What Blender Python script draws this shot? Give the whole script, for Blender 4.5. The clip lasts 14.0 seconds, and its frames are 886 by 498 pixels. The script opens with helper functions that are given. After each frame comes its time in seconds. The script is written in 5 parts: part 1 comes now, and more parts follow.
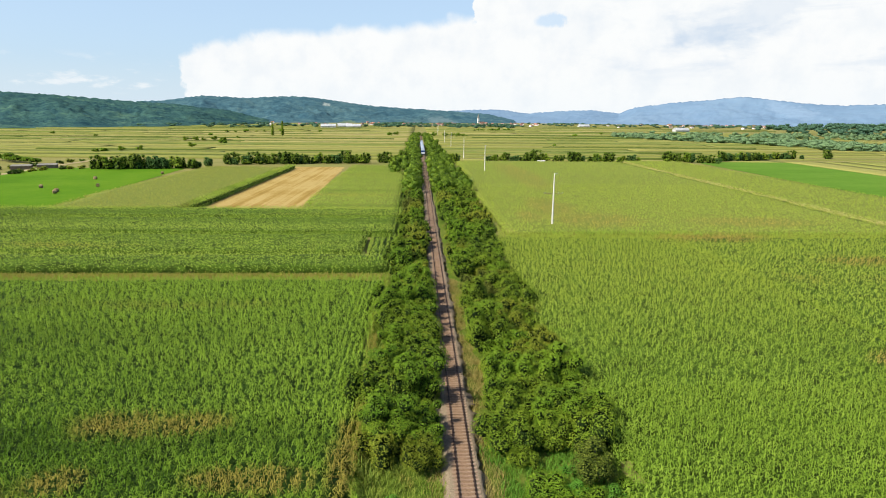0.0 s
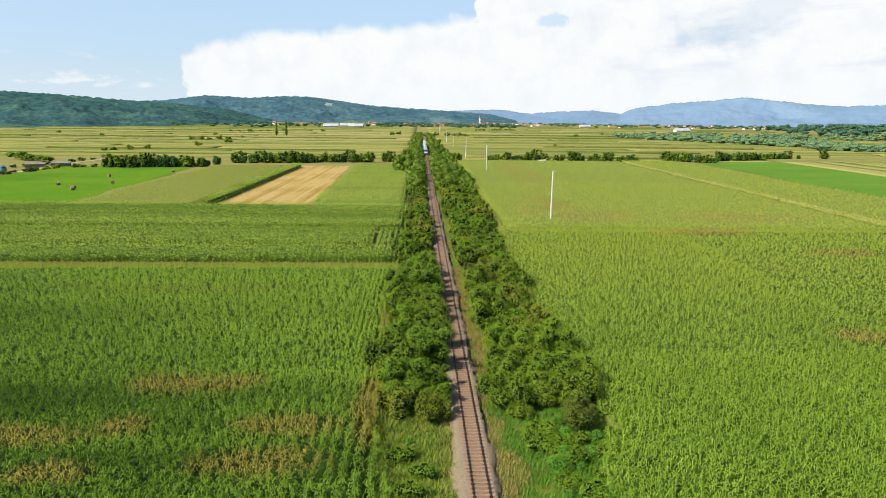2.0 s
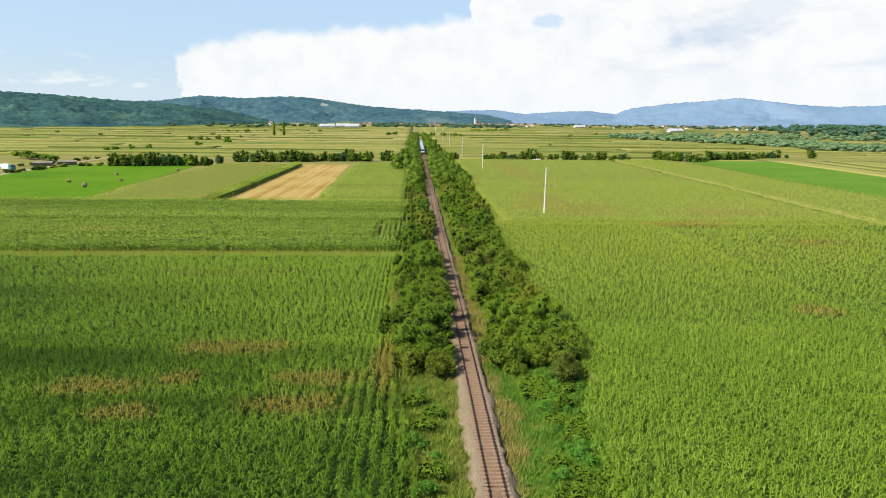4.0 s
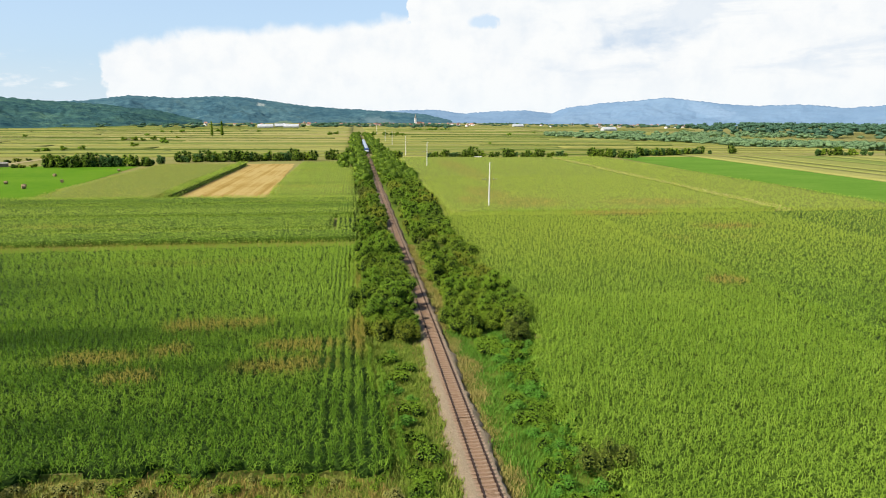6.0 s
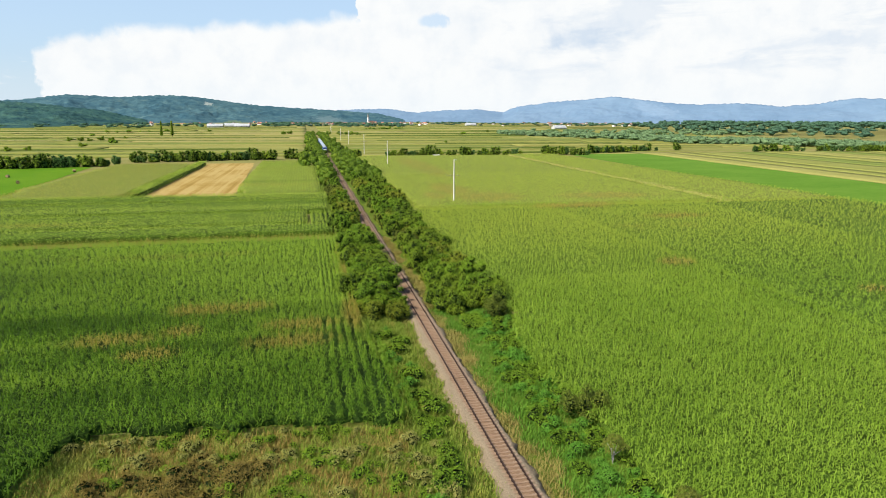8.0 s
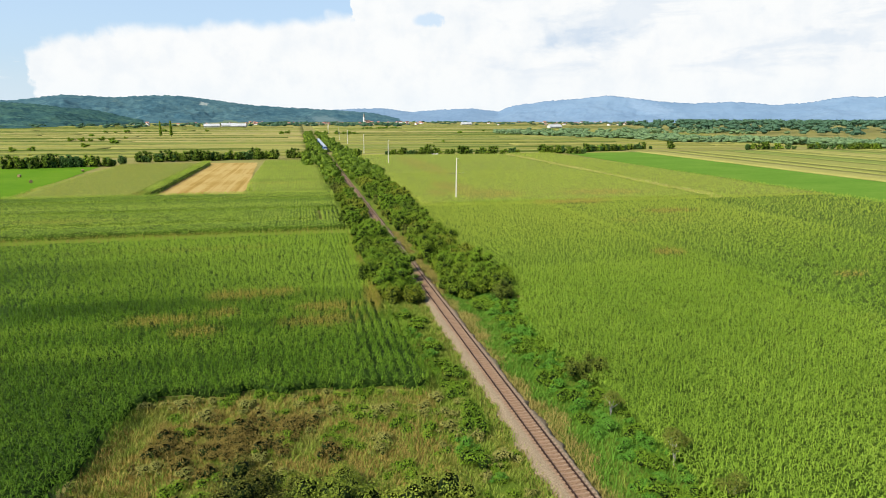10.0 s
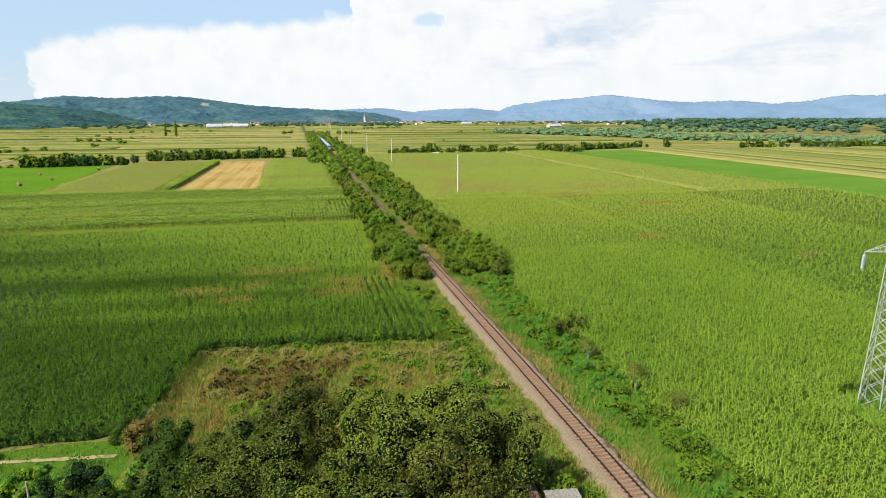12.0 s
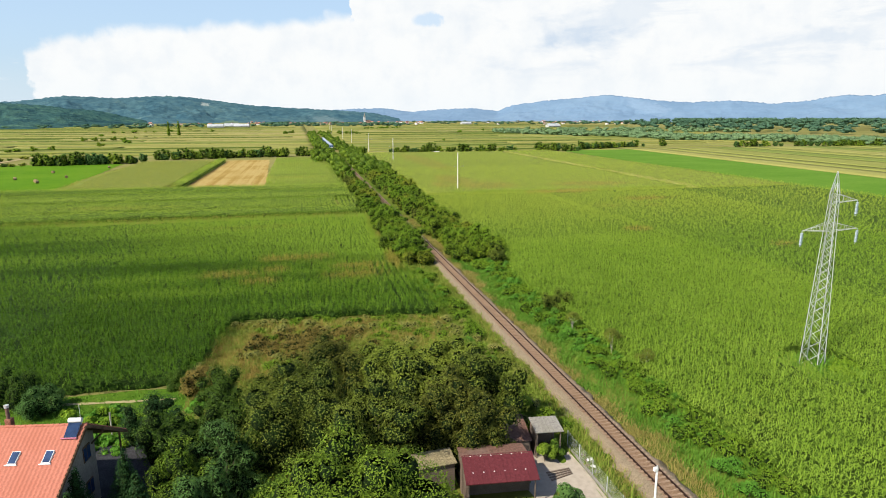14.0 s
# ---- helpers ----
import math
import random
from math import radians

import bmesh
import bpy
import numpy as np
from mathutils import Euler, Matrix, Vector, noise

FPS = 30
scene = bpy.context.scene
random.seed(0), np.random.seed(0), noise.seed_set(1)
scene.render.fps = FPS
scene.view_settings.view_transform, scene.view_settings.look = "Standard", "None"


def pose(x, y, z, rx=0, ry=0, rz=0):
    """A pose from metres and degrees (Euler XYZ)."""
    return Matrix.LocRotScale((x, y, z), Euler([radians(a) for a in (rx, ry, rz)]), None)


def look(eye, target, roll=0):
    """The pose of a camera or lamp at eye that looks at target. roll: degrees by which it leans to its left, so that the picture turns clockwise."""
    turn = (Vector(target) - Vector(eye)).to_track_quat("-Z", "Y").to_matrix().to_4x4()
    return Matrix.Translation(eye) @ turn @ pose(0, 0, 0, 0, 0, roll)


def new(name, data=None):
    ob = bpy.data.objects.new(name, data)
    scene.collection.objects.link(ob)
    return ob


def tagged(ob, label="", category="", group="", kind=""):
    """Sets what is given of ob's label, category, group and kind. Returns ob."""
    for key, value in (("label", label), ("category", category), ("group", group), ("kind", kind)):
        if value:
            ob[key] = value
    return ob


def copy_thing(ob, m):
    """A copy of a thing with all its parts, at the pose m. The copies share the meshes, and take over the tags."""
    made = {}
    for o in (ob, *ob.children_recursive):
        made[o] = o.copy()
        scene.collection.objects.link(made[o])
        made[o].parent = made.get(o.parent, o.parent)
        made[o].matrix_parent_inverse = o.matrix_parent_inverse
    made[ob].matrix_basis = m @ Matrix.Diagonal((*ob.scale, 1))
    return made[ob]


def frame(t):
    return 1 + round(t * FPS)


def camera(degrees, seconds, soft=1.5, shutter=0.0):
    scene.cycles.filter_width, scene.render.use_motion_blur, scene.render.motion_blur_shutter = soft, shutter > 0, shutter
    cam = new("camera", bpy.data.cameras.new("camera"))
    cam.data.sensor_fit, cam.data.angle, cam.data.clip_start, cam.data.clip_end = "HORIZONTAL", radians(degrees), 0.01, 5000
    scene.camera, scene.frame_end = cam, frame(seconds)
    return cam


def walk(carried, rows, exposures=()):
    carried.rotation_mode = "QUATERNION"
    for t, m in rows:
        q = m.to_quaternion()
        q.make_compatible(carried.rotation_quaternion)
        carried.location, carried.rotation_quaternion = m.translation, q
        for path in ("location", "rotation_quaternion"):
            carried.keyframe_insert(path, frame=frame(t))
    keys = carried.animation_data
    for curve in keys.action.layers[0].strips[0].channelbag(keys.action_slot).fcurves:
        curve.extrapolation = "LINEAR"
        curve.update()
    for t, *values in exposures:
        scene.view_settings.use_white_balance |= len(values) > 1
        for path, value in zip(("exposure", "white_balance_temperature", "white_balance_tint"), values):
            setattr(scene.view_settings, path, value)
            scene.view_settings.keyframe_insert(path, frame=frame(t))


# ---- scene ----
cam = camera(72.0, 14.0, soft=0.92)
PATH = [
    (0, (-4.7, 2.658, 32.912), (-4.604, 4.923, 32.422), 0.6),
    (0.5, (-4.96, 0.303, 32.928), (-4.867, 2.568, 32.438), 0.7),
    (1, (-5.219, -2.143, 32.938), (-5.126, 0.124, 32.449), 0.7),
    (1.5, (-5.532, -4.682, 32.951), (-5.442, -2.416, 32.463), 0.7),
    (2, (-5.91, -7.361, 32.956), (-5.819, -5.096, 32.466), 0.7),
    (2.5, (-6.302, -10.148, 32.951), (-6.213, -7.882, 32.46), 0.7),
    (3, (-6.755, -13.029, 32.923), (-6.665, -10.764, 32.434), 0.7),
    (5.5, (-10.164, -27.557, 32.245), (-9.92, -25.302, 31.757), 0.6),
    (6, (-11.487, -30.286, 32.161), (-11.162, -28.042, 31.674), 0.5),
    (6.5, (-13.045, -32.784, 32.102), (-12.656, -30.549, 31.615), 0.5),
    (7, (-14.706, -35.027, 32.047), (-14.261, -32.804, 31.561), 0.5),
    (7.5, (-16.45, -37.159, 32.001), (-15.969, -34.943, 31.514), 0.5),
    (10, (-23.162, -48.334, 32.423), (-22.65, -46.125, 31.931), 0.2),
    (10.5, (-24.323, -51.669, 32.38), (-23.812, -49.46, 31.888), 0.2),
    (11, (-25.438, -55.338, 32.267), (-24.926, -53.129, 31.775), 0.2),
    (11.5, (-26.469, -59.104, 32.17), (-25.958, -56.895, 31.678), 0.1),
    (12, (-27.373, -63.053, 32.084), (-26.863, -60.843, 31.591), 0.0),
    (12.5, (-28.394, -67.042, 32.081), (-27.884, -64.834, 31.589), 0.0),
    (13, (-29.277, -70.712, 32.047), (-28.766, -68.504, 31.554), 0.0),
    (13.5, (-30.044, -73.452, 32.043), (-29.532, -71.244, 31.55), 0.0),
    (14, (-30.687, -75.078, 32.116), (-30.175, -72.869, 31.623), 0.0),
]
walk(cam, [(t, look(eye, target, roll)) for t, eye, target, roll in PATH])

# ---- light ----
SUN_DIR = Vector((0.80, 0.41, -0.93)).normalized()
sun_data = bpy.data.lights.new("sun", "SUN")
sun_data.energy, sun_data.angle, sun_data.color = 5.0, radians(0.55), (1.0, 0.93, 0.80)
sun = new("sun", sun_data)
sun.matrix_world = look(-SUN_DIR * 300, (0, 0, 0))
scene.view_settings.exposure = 0.5


class Net:
    """A small helper that strings shader nodes together."""

    def __init__(self, tree):
        self.tree = tree
        tree.nodes.clear()

    def add(self, kind, ins=(), operation=""):
        n = self.tree.nodes.new(kind)
        if operation:
            n.operation = operation
        for k, v in dict(ins).items():
            if isinstance(v, bpy.types.NodeSocket):
                self.tree.links.new(v, n.inputs[k])
            else:
                n.inputs[k].default_value = v
        return n

    def math(self, op, a, b=0.0, clamp=False):
        n = self.add("ShaderNodeMath", {0: a, 1: b}, operation=op)
        n.use_clamp = clamp
        return n.outputs[0]

    def smooth(self, value, lo, hi, to_lo=0.0, to_hi=1.0):
        n = self.add("ShaderNodeMapRange", {"Value": value, "From Min": lo, "From Max": hi, "To Min": to_lo, "To Max": to_hi})
        n.interpolation_type = "SMOOTHSTEP"
        return n.outputs[0]

    def noise(self, vector, scale, detail=4.0, rough=0.55, distortion=0.0):
        return self.add("ShaderNodeTexNoise", {"Vector": vector, "Scale": scale, "Detail": detail, "Roughness": rough, "Distortion": distortion}).outputs[0]

    def ramp(self, value, stops):
        n = self.add("ShaderNodeValToRGB", {0: value})
        e = n.color_ramp.elements
        while len(e) < len(stops):
            e.new(0.5)
        for item, (p, c) in zip(e, stops):
            item.position = p
            item.color = (*c, 1) if len(c) == 3 else c
        return n.outputs[0]

    def mix(self, factor, a, b, blend="MIX"):
        n = self.add("ShaderNodeMix")
        n.data_type, n.blend_type = "RGBA", blend
        for i, v in ((0, factor), (6, a), (7, b)):
            if isinstance(v, bpy.types.NodeSocket):
                self.tree.links.new(v, n.inputs[i])
            else:
                n.inputs[i].default_value = (*v, 1) if isinstance(v, tuple) and len(v) == 3 else v
        return n.outputs[2]

    def scaled(self, vector, x, y, z):
        return self.add("ShaderNodeVectorMath", {0: vector, 1: (x, y, z)}, operation="MULTIPLY").outputs[0]


# Sky: clear blue with a bank of bright cumulus that fills the sky ahead and to the east.
world = bpy.data.worlds.new("sky")
scene.world = world
world.use_nodes = True
w = Net(world.node_tree)
way = w.add("ShaderNodeTexCoord").outputs["Generated"]
xyz = w.add("ShaderNodeSeparateXYZ", {0: way}).outputs
sky = w.add("ShaderNodeTexSky")
sky.sky_type, sky.sun_disc, sky.sun_elevation, sky.sun_rotation = "NISHITA", False, radians(46), radians(243)
sky.dust_density, sky.ozone_density = 1.4, 1.5
azimuth = w.math("DEGREES", w.math("ARCTAN2", xyz[0], xyz[1]))
height = w.math("DEGREES", w.math("ARCSINE", xyz[2]))
billow = w.math("SUBTRACT", w.noise(way, 9.0, 9.0, 0.6), 0.5)
fine = w.math("SUBTRACT", w.noise(way, 34.0, 7.0, 0.6), 0.5)
puff = w.add("ShaderNodeTexVoronoi", {"Vector": w.add("ShaderNodeVectorMath", {0: way, 1: w.add("ShaderNodeCombineXYZ", {0: w.math("MULTIPLY", fine, 0.03), 2: w.math("MULTIPLY", billow, 0.05)}).outputs[0]}, operation="ADD").outputs[0], "Scale": 26.0})
puff.feature = "SMOOTH_F1"
wobble = w.math("ADD", w.math("MULTIPLY", billow, 1.5), w.math("ADD", w.math("MULTIPLY", fine, 0.9), w.math("MULTIPLY", puff.outputs["Distance"], -0.9)))
az = w.math("ADD", w.math("SUBTRACT", azimuth, w.math("MULTIPLY", w.math("MAXIMUM", w.math("SUBTRACT", 4.5, height), 0.0), 0.5)), w.math("ADD", w.math("MULTIPLY", billow, 2.6), w.math("MULTIPLY", fine, 1.6)))
top = w.add("ShaderNodeFloatCurve", {1: w.math("DIVIDE", w.math("ADD", az, 60.0), 120.0, clamp=True)})
curve = top.mapping.curves[0]
TOP = [(-60, 0), (-22.0, 0), (-20.6, 4.4), (-18.6, 6.0), (-14, 7.0), (-7, 7.5), (-3.3, 7.8), (1, 8.3), (5.2, 8.8), (6.2, 16), (14, 20), (40, 24), (60, 0)]
while len(curve.points) < len(TOP):
    curve.points.new(0.5, 0.5)
for p, (a, b) in zip(curve.points, TOP):
    p.location, p.handle_type = ((a + 60) / 120, b / 40), "VECTOR"
top.mapping.update()
rim = w.math("ADD", w.math("SUBTRACT", w.math("MULTIPLY", top.outputs[0], 40.0), height), wobble)
bank = w.smooth(rim, -0.6, 0.5)
high = w.noise(w.scaled(way, 1.0, 1.0, 2.6), 3.1, 8.0, 0.62)
scattered = w.math("MULTIPLY", w.smooth(high, 0.62, 0.74), w.smooth(height, 14.0, 26.0))
low = w.noise(w.scaled(way, 1.0, 1.0, 3.2), 13.0, 8.0, 0.6)
low_band = w.math("MULTIPLY", w.math("MULTIPLY", w.smooth(low, 0.52, 0.66), w.smooth(height, 1.2, 2.4)), w.smooth(height, 5.0, 3.4))
gap_at = w.add("ShaderNodeCombineXYZ", {0: w.math("MULTIPLY", w.math("SUBTRACT", az, 11.6), 0.75), 1: w.math("MULTIPLY", w.math("SUBTRACT", height, 8.35), 1.7)}).outputs[0]
gap = w.add("ShaderNodeVectorMath", {0: gap_at}, operation="LENGTH").outputs["Value"]
bank = w.math("MULTIPLY", bank, w.smooth(w.math("ADD", gap, w.math("MULTIPLY", w.math("ADD", billow, fine), 2.0)), 0.55, 1.15, 0.35, 1.0))
cloud = w.math("MAXIMUM", w.math("MAXIMUM", bank, scattered), w.math("MULTIPLY", low_band, 0.75))
streak = w.noise(w.scaled(way, 1.0, 1.0, 3.0), 7.5, 8.0, 0.58, 0.4)
grey = w.math("MULTIPLY", w.smooth(streak, 0.46, 0.62), w.math("MULTIPLY", w.smooth(azimuth, 9.0, 24.0), w.smooth(height, 2.0, 5.0)))
belly_at = w.add("ShaderNodeCombineXYZ", {0: w.math("MULTIPLY", w.math("SUBTRACT", az, 26.0), 0.16), 1: w.math("SUBTRACT", height, 6.5)}).outputs[0]
belly = w.add("ShaderNodeVectorMath", {0: belly_at}, operation="LENGTH").outputs["Value"]
belly = w.smooth(w.math("ADD", belly, w.math("MULTIPLY", w.math("SUBTRACT", streak, 0.5), -7.5)), 1.15, -0.7)
grey = w.math("MAXIMUM", w.math("MULTIPLY", grey, 0.5), belly)
grey = w.math("ADD", w.math("MULTIPLY", grey, 0.75), w.math("MULTIPLY", w.smooth(w.noise(way, 22.0, 8.0, 0.6), 0.40, 0.72), 0.22))
cloud_colour = w.mix(grey, (0.69, 0.70, 0.70), (0.42, 0.505, 0.61))
haze = w.smooth(height, 5.0, -0.5)
clear = w.mix(1.0, sky.outputs[0], (0.105, 0.108, 0.118), "MULTIPLY")
clear = w.mix(w.smooth(height, 26.0, 9.0, 0.0, 0.6), clear, (0.43, 0.575, 0.72))
clear = w.mix(w.math("MULTIPLY", haze, 0.55), clear, (0.50, 0.61, 0.69))
picture = w.mix(cloud, clear, cloud_colour)
picture = w.mix(w.math("MULTIPLY", haze, 0.30), picture, (0.58, 0.65, 0.70))
background = w.add("ShaderNodeBackground", {"Color": picture, "Strength": 1.0})
w.add("ShaderNodeOutputWorld", {"Surface": background.outputs[0]})


# ---- materials ----
def material(name, build):
    m = bpy.data.materials.new(name)
    m.use_nodes = True
    n = Net(m.node_tree)
    n.add("ShaderNodeOutputMaterial", {"Surface": build(n)})
    return m


def plain(name, colour, rough=0.7, metal=0.0, grain=3.0, amount=0.18, bump=0.25, second=None):
    """A surface with variation at two scales and a fine relief."""

    def build(n):
        at = n.add("ShaderNodeTexCoord").outputs["Object"]
        big, small = n.noise(at, grain * 0.17, 5), n.noise(at, grain * 2.7, 6, 0.6)
        dark = tuple(c * (1 - 2 * amount) for c in colour)
        light = tuple(min(1, c * (1 + amount)) for c in colour)
        c = n.mix(n.smooth(small, 0.3, 0.7), dark, light)
        c = n.mix(n.smooth(big, 0.45, 0.68), c, second or dark)
        relief = n.add("ShaderNodeBump", {"Height": small, "Strength": bump, "Distance": 0.03})
        return n.add("ShaderNodeBsdfPrincipled", {"Base Color": c, "Roughness": rough, "Metallic": metal, "Specular IOR Level": 0.5 if rough < 0.5 else 0.12, "Normal": relief.outputs[0]}).outputs[0]

    return material(name, build)


def leafy(name, stops, patch=None, patch_scale=(0.02, 0.06), patch_at=0.56, spots=(), glow=0.15, rough=0.6, tone=0.35, bands=None, lighten=None, spread=0.42):
    """Foliage: each leaf its own shade, drifting over the plant or field, light coming through. patch: the colour of dry stretches."""

    def build(n):
        at = n.add("ShaderNodeTexCoord").outputs["Object"]
        where = n.add("ShaderNodeNewGeometry")
        each = where.outputs["Random Per Island"]
        one = n.add("ShaderNodeObjectInfo").outputs["Random"]
        drift = n.noise(at, 0.35, 4)
        value = n.math("ADD", n.math("MULTIPLY", each, spread), n.math("ADD", n.math("MULTIPLY", drift, 0.8), 0.1 - spread / 2))
        c = n.ramp(value, [(0.12, stops[0]), (0.5, stops[1]), (0.88, stops[2])])
        c = n.mix(n.math("MULTIPLY", one, tone), c, (0.16, 0.14, 0.03), "MIX") if tone < 0.2 else n.mix(n.math("MULTIPLY", one, tone), c, stops[2])
        if bands:
            band = n.noise(n.scaled(at, bands[0], bands[1], 0.0), 1.0, 4, 0.6)
            c = n.mix(n.smooth(band, 0.50, 0.62, 0.0, bands[2]), c, stops[2])
            c = n.mix(n.smooth(band, 0.47, 0.36, 0.0, bands[2]), c, stops[0])
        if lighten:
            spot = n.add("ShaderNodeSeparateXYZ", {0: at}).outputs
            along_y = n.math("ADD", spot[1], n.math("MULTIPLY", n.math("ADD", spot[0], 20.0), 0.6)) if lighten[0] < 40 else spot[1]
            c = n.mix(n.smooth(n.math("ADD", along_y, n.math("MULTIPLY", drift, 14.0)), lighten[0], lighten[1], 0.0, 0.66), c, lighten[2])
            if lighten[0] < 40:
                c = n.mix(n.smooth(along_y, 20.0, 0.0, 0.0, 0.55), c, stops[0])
        if patch:
            streaks = n.noise(n.scaled(at, patch_scale[0], patch_scale[1], 0.0), 1.0, 5, 0.6)
            dry = n.smooth(streaks, patch_at, patch_at + 0.16)
            ragged = n.math("MULTIPLY", n.math("SUBTRACT", n.noise(at, 0.22, 6, 0.65), 0.5), 1.7)
            for sx, sy, rx, ry in spots:
                off = n.add("ShaderNodeVectorMath", {0: at, 1: (sx, sy, 0)}, operation="SUBTRACT").outputs[0]
                far = n.add("ShaderNodeVectorMath", {0: n.scaled(off, 1 / rx, 1 / ry, 0)}, operation="LENGTH").outputs["Value"]
                dry = n.math("MAXIMUM", dry, n.smooth(n.math("ADD", far, ragged), 1.25, 0.45, 0.0, 1.0))
            c = n.mix(n.math("MULTIPLY", dry, 0.9), c, n.mix(each, patch, tuple(v * 1.7 for v in patch)))
        lit = n.add("ShaderNodeBsdfPrincipled", {"Base Color": c, "Roughness": rough, "Specular IOR Level": 0.07}).outputs[0]
        thin = n.add("ShaderNodeBsdfTranslucent", {"Color": n.mix(1.0, c, (1.15, 1.2, 0.55), "MULTIPLY")}).outputs[0]
        return n.add("ShaderNodeMixShader", {0: glow, 1: lit, 2: thin}).outputs[0]

    return material(name, build)


def striped(name, colours, across=(0.0, 0.05), fine_scale=1.4, rough=0.9, bump=0.4, mottles=0.03, weights=(0.55, 0.25, 0.2), spots=()):
    """Soil, grass or crop seen as a surface: bands across, mottled, with fine grain."""

    def build(n):
        at = n.add("ShaderNodeTexCoord").outputs["Object"]
        bands = n.noise(n.scaled(at, across[0], across[1], 0.0), 1.0, 6, 0.7)
        mottle = n.noise(at, mottles, 6, 0.6)
        grain = n.noise(at, fine_scale, 6, 0.65)
        value = n.math("ADD", n.math("MULTIPLY", bands, weights[0]), n.math("ADD", n.math("MULTIPLY", mottle, weights[1]), n.math("MULTIPLY", grain, weights[2])))
        c = n.ramp(value, [(0.36 + 0.28 * i / (len(colours) - 1), k) for i, k in enumerate(colours)])
        for sx, sy, r, tint in spots:
            off = n.add("ShaderNodeVectorMath", {0: at, 1: (sx, sy, 0)}, operation="SUBTRACT").outputs[0]
            far = n.add("ShaderNodeVectorMath", {0: n.scaled(off, 1 / r, 1 / (2.2 * r), 0)}, operation="LENGTH").outputs["Value"]
            c = n.mix(n.smooth(n.math("ADD", far, n.math("MULTIPLY", n.math("SUBTRACT", grain, 0.5), 2.5)), 1.0, 0.6), c, tint)
        relief = n.add("ShaderNodeBump", {"Height": grain, "Strength": bump, "Distance": 0.15 if fine_scale > 0.1 else 6.0})
        return n.add("ShaderNodeBsdfPrincipled", {"Base Color": c, "Roughness": rough, "Specular IOR Level": 0.02, "Normal": relief.outputs[0]}).outputs[0]

    return material(name, build)


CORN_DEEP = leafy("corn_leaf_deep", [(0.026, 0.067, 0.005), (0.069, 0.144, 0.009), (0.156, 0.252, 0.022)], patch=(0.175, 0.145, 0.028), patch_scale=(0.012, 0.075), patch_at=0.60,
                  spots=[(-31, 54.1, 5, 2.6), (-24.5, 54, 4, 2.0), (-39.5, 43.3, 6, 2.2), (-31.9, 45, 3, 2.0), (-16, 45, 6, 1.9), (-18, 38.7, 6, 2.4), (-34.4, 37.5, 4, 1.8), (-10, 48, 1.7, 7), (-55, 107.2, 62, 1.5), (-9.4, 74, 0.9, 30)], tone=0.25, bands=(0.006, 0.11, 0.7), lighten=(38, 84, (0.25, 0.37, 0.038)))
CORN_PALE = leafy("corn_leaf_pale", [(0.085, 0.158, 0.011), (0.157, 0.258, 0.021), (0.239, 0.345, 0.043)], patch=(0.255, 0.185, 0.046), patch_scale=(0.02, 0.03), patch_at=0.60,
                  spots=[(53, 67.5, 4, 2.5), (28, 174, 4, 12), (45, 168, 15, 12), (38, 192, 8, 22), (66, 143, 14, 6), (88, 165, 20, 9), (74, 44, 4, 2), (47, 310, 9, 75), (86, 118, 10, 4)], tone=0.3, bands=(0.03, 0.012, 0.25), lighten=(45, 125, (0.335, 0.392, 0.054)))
CROP_PALE = leafy("pale_ripening_crop", [(0.149, 0.165, 0.025), (0.226, 0.235, 0.039), (0.319, 0.310, 0.067)], patch=(0.26, 0.225, 0.05), patch_scale=(0.03, 0.01), patch_at=0.52)
CORN_MID = leafy("corn_leaf_mid", [(0.112, 0.184, 0.018), (0.195, 0.289, 0.029), (0.296, 0.378, 0.056)], patch=(0.26, 0.225, 0.04), patch_scale=(0.008, 0.07), patch_at=0.56, bands=(0.004, 0.10, 0.9))
# UNDER and UNDER_MID carry the shade between maize plants as dark colour.
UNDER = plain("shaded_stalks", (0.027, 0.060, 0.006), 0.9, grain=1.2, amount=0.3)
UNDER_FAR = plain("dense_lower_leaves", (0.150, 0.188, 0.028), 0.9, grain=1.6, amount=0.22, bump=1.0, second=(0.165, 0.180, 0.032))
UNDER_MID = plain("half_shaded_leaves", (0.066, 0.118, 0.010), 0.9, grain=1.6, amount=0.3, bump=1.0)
GROUND = striped("farmland_ground", [(0.10, 0.13, 0.03), (0.17, 0.17, 0.05), (0.22, 0.20, 0.07), (0.14, 0.16, 0.04)], across=(0.0015, 0.03))
GRASS = striped("rough_grass", [(0.045, 0.085, 0.010), (0.085, 0.130, 0.016), (0.16, 0.155, 0.035)], across=(0.3, 0.1), fine_scale=2.5)
MEADOW = striped("mown_meadow", [(0.055, 0.135, 0.006), (0.080, 0.170, 0.009), (0.115, 0.195, 0.014)], across=(0.02, 0.02), fine_scale=0.7)
STUBBLE = striped("straw_stubble", [(0.195, 0.126, 0.028), (0.270, 0.181, 0.048), (0.372, 0.279, 0.104), (0.233, 0.167, 0.038)], across=(0.30, 0.003), fine_scale=1.0)
DIRT = striped("pale_dirt", [(0.24, 0.20, 0.10), (0.32, 0.27, 0.14), (0.38, 0.32, 0.18)], across=(0.2, 0.2), fine_scale=3)
GRASS_LANE = striped("trodden_grass", [(0.08, 0.125, 0.013), (0.135, 0.170, 0.022), (0.22, 0.21, 0.045)], across=(0.02, 0.4), fine_scale=2)
FAR_DARK = striped("far_dark_row", [(0.065, 0.095, 0.020), (0.085, 0.115, 0.024), (0.105, 0.130, 0.03)], across=(0.01, 0.1), fine_scale=0.3, bump=0.8)
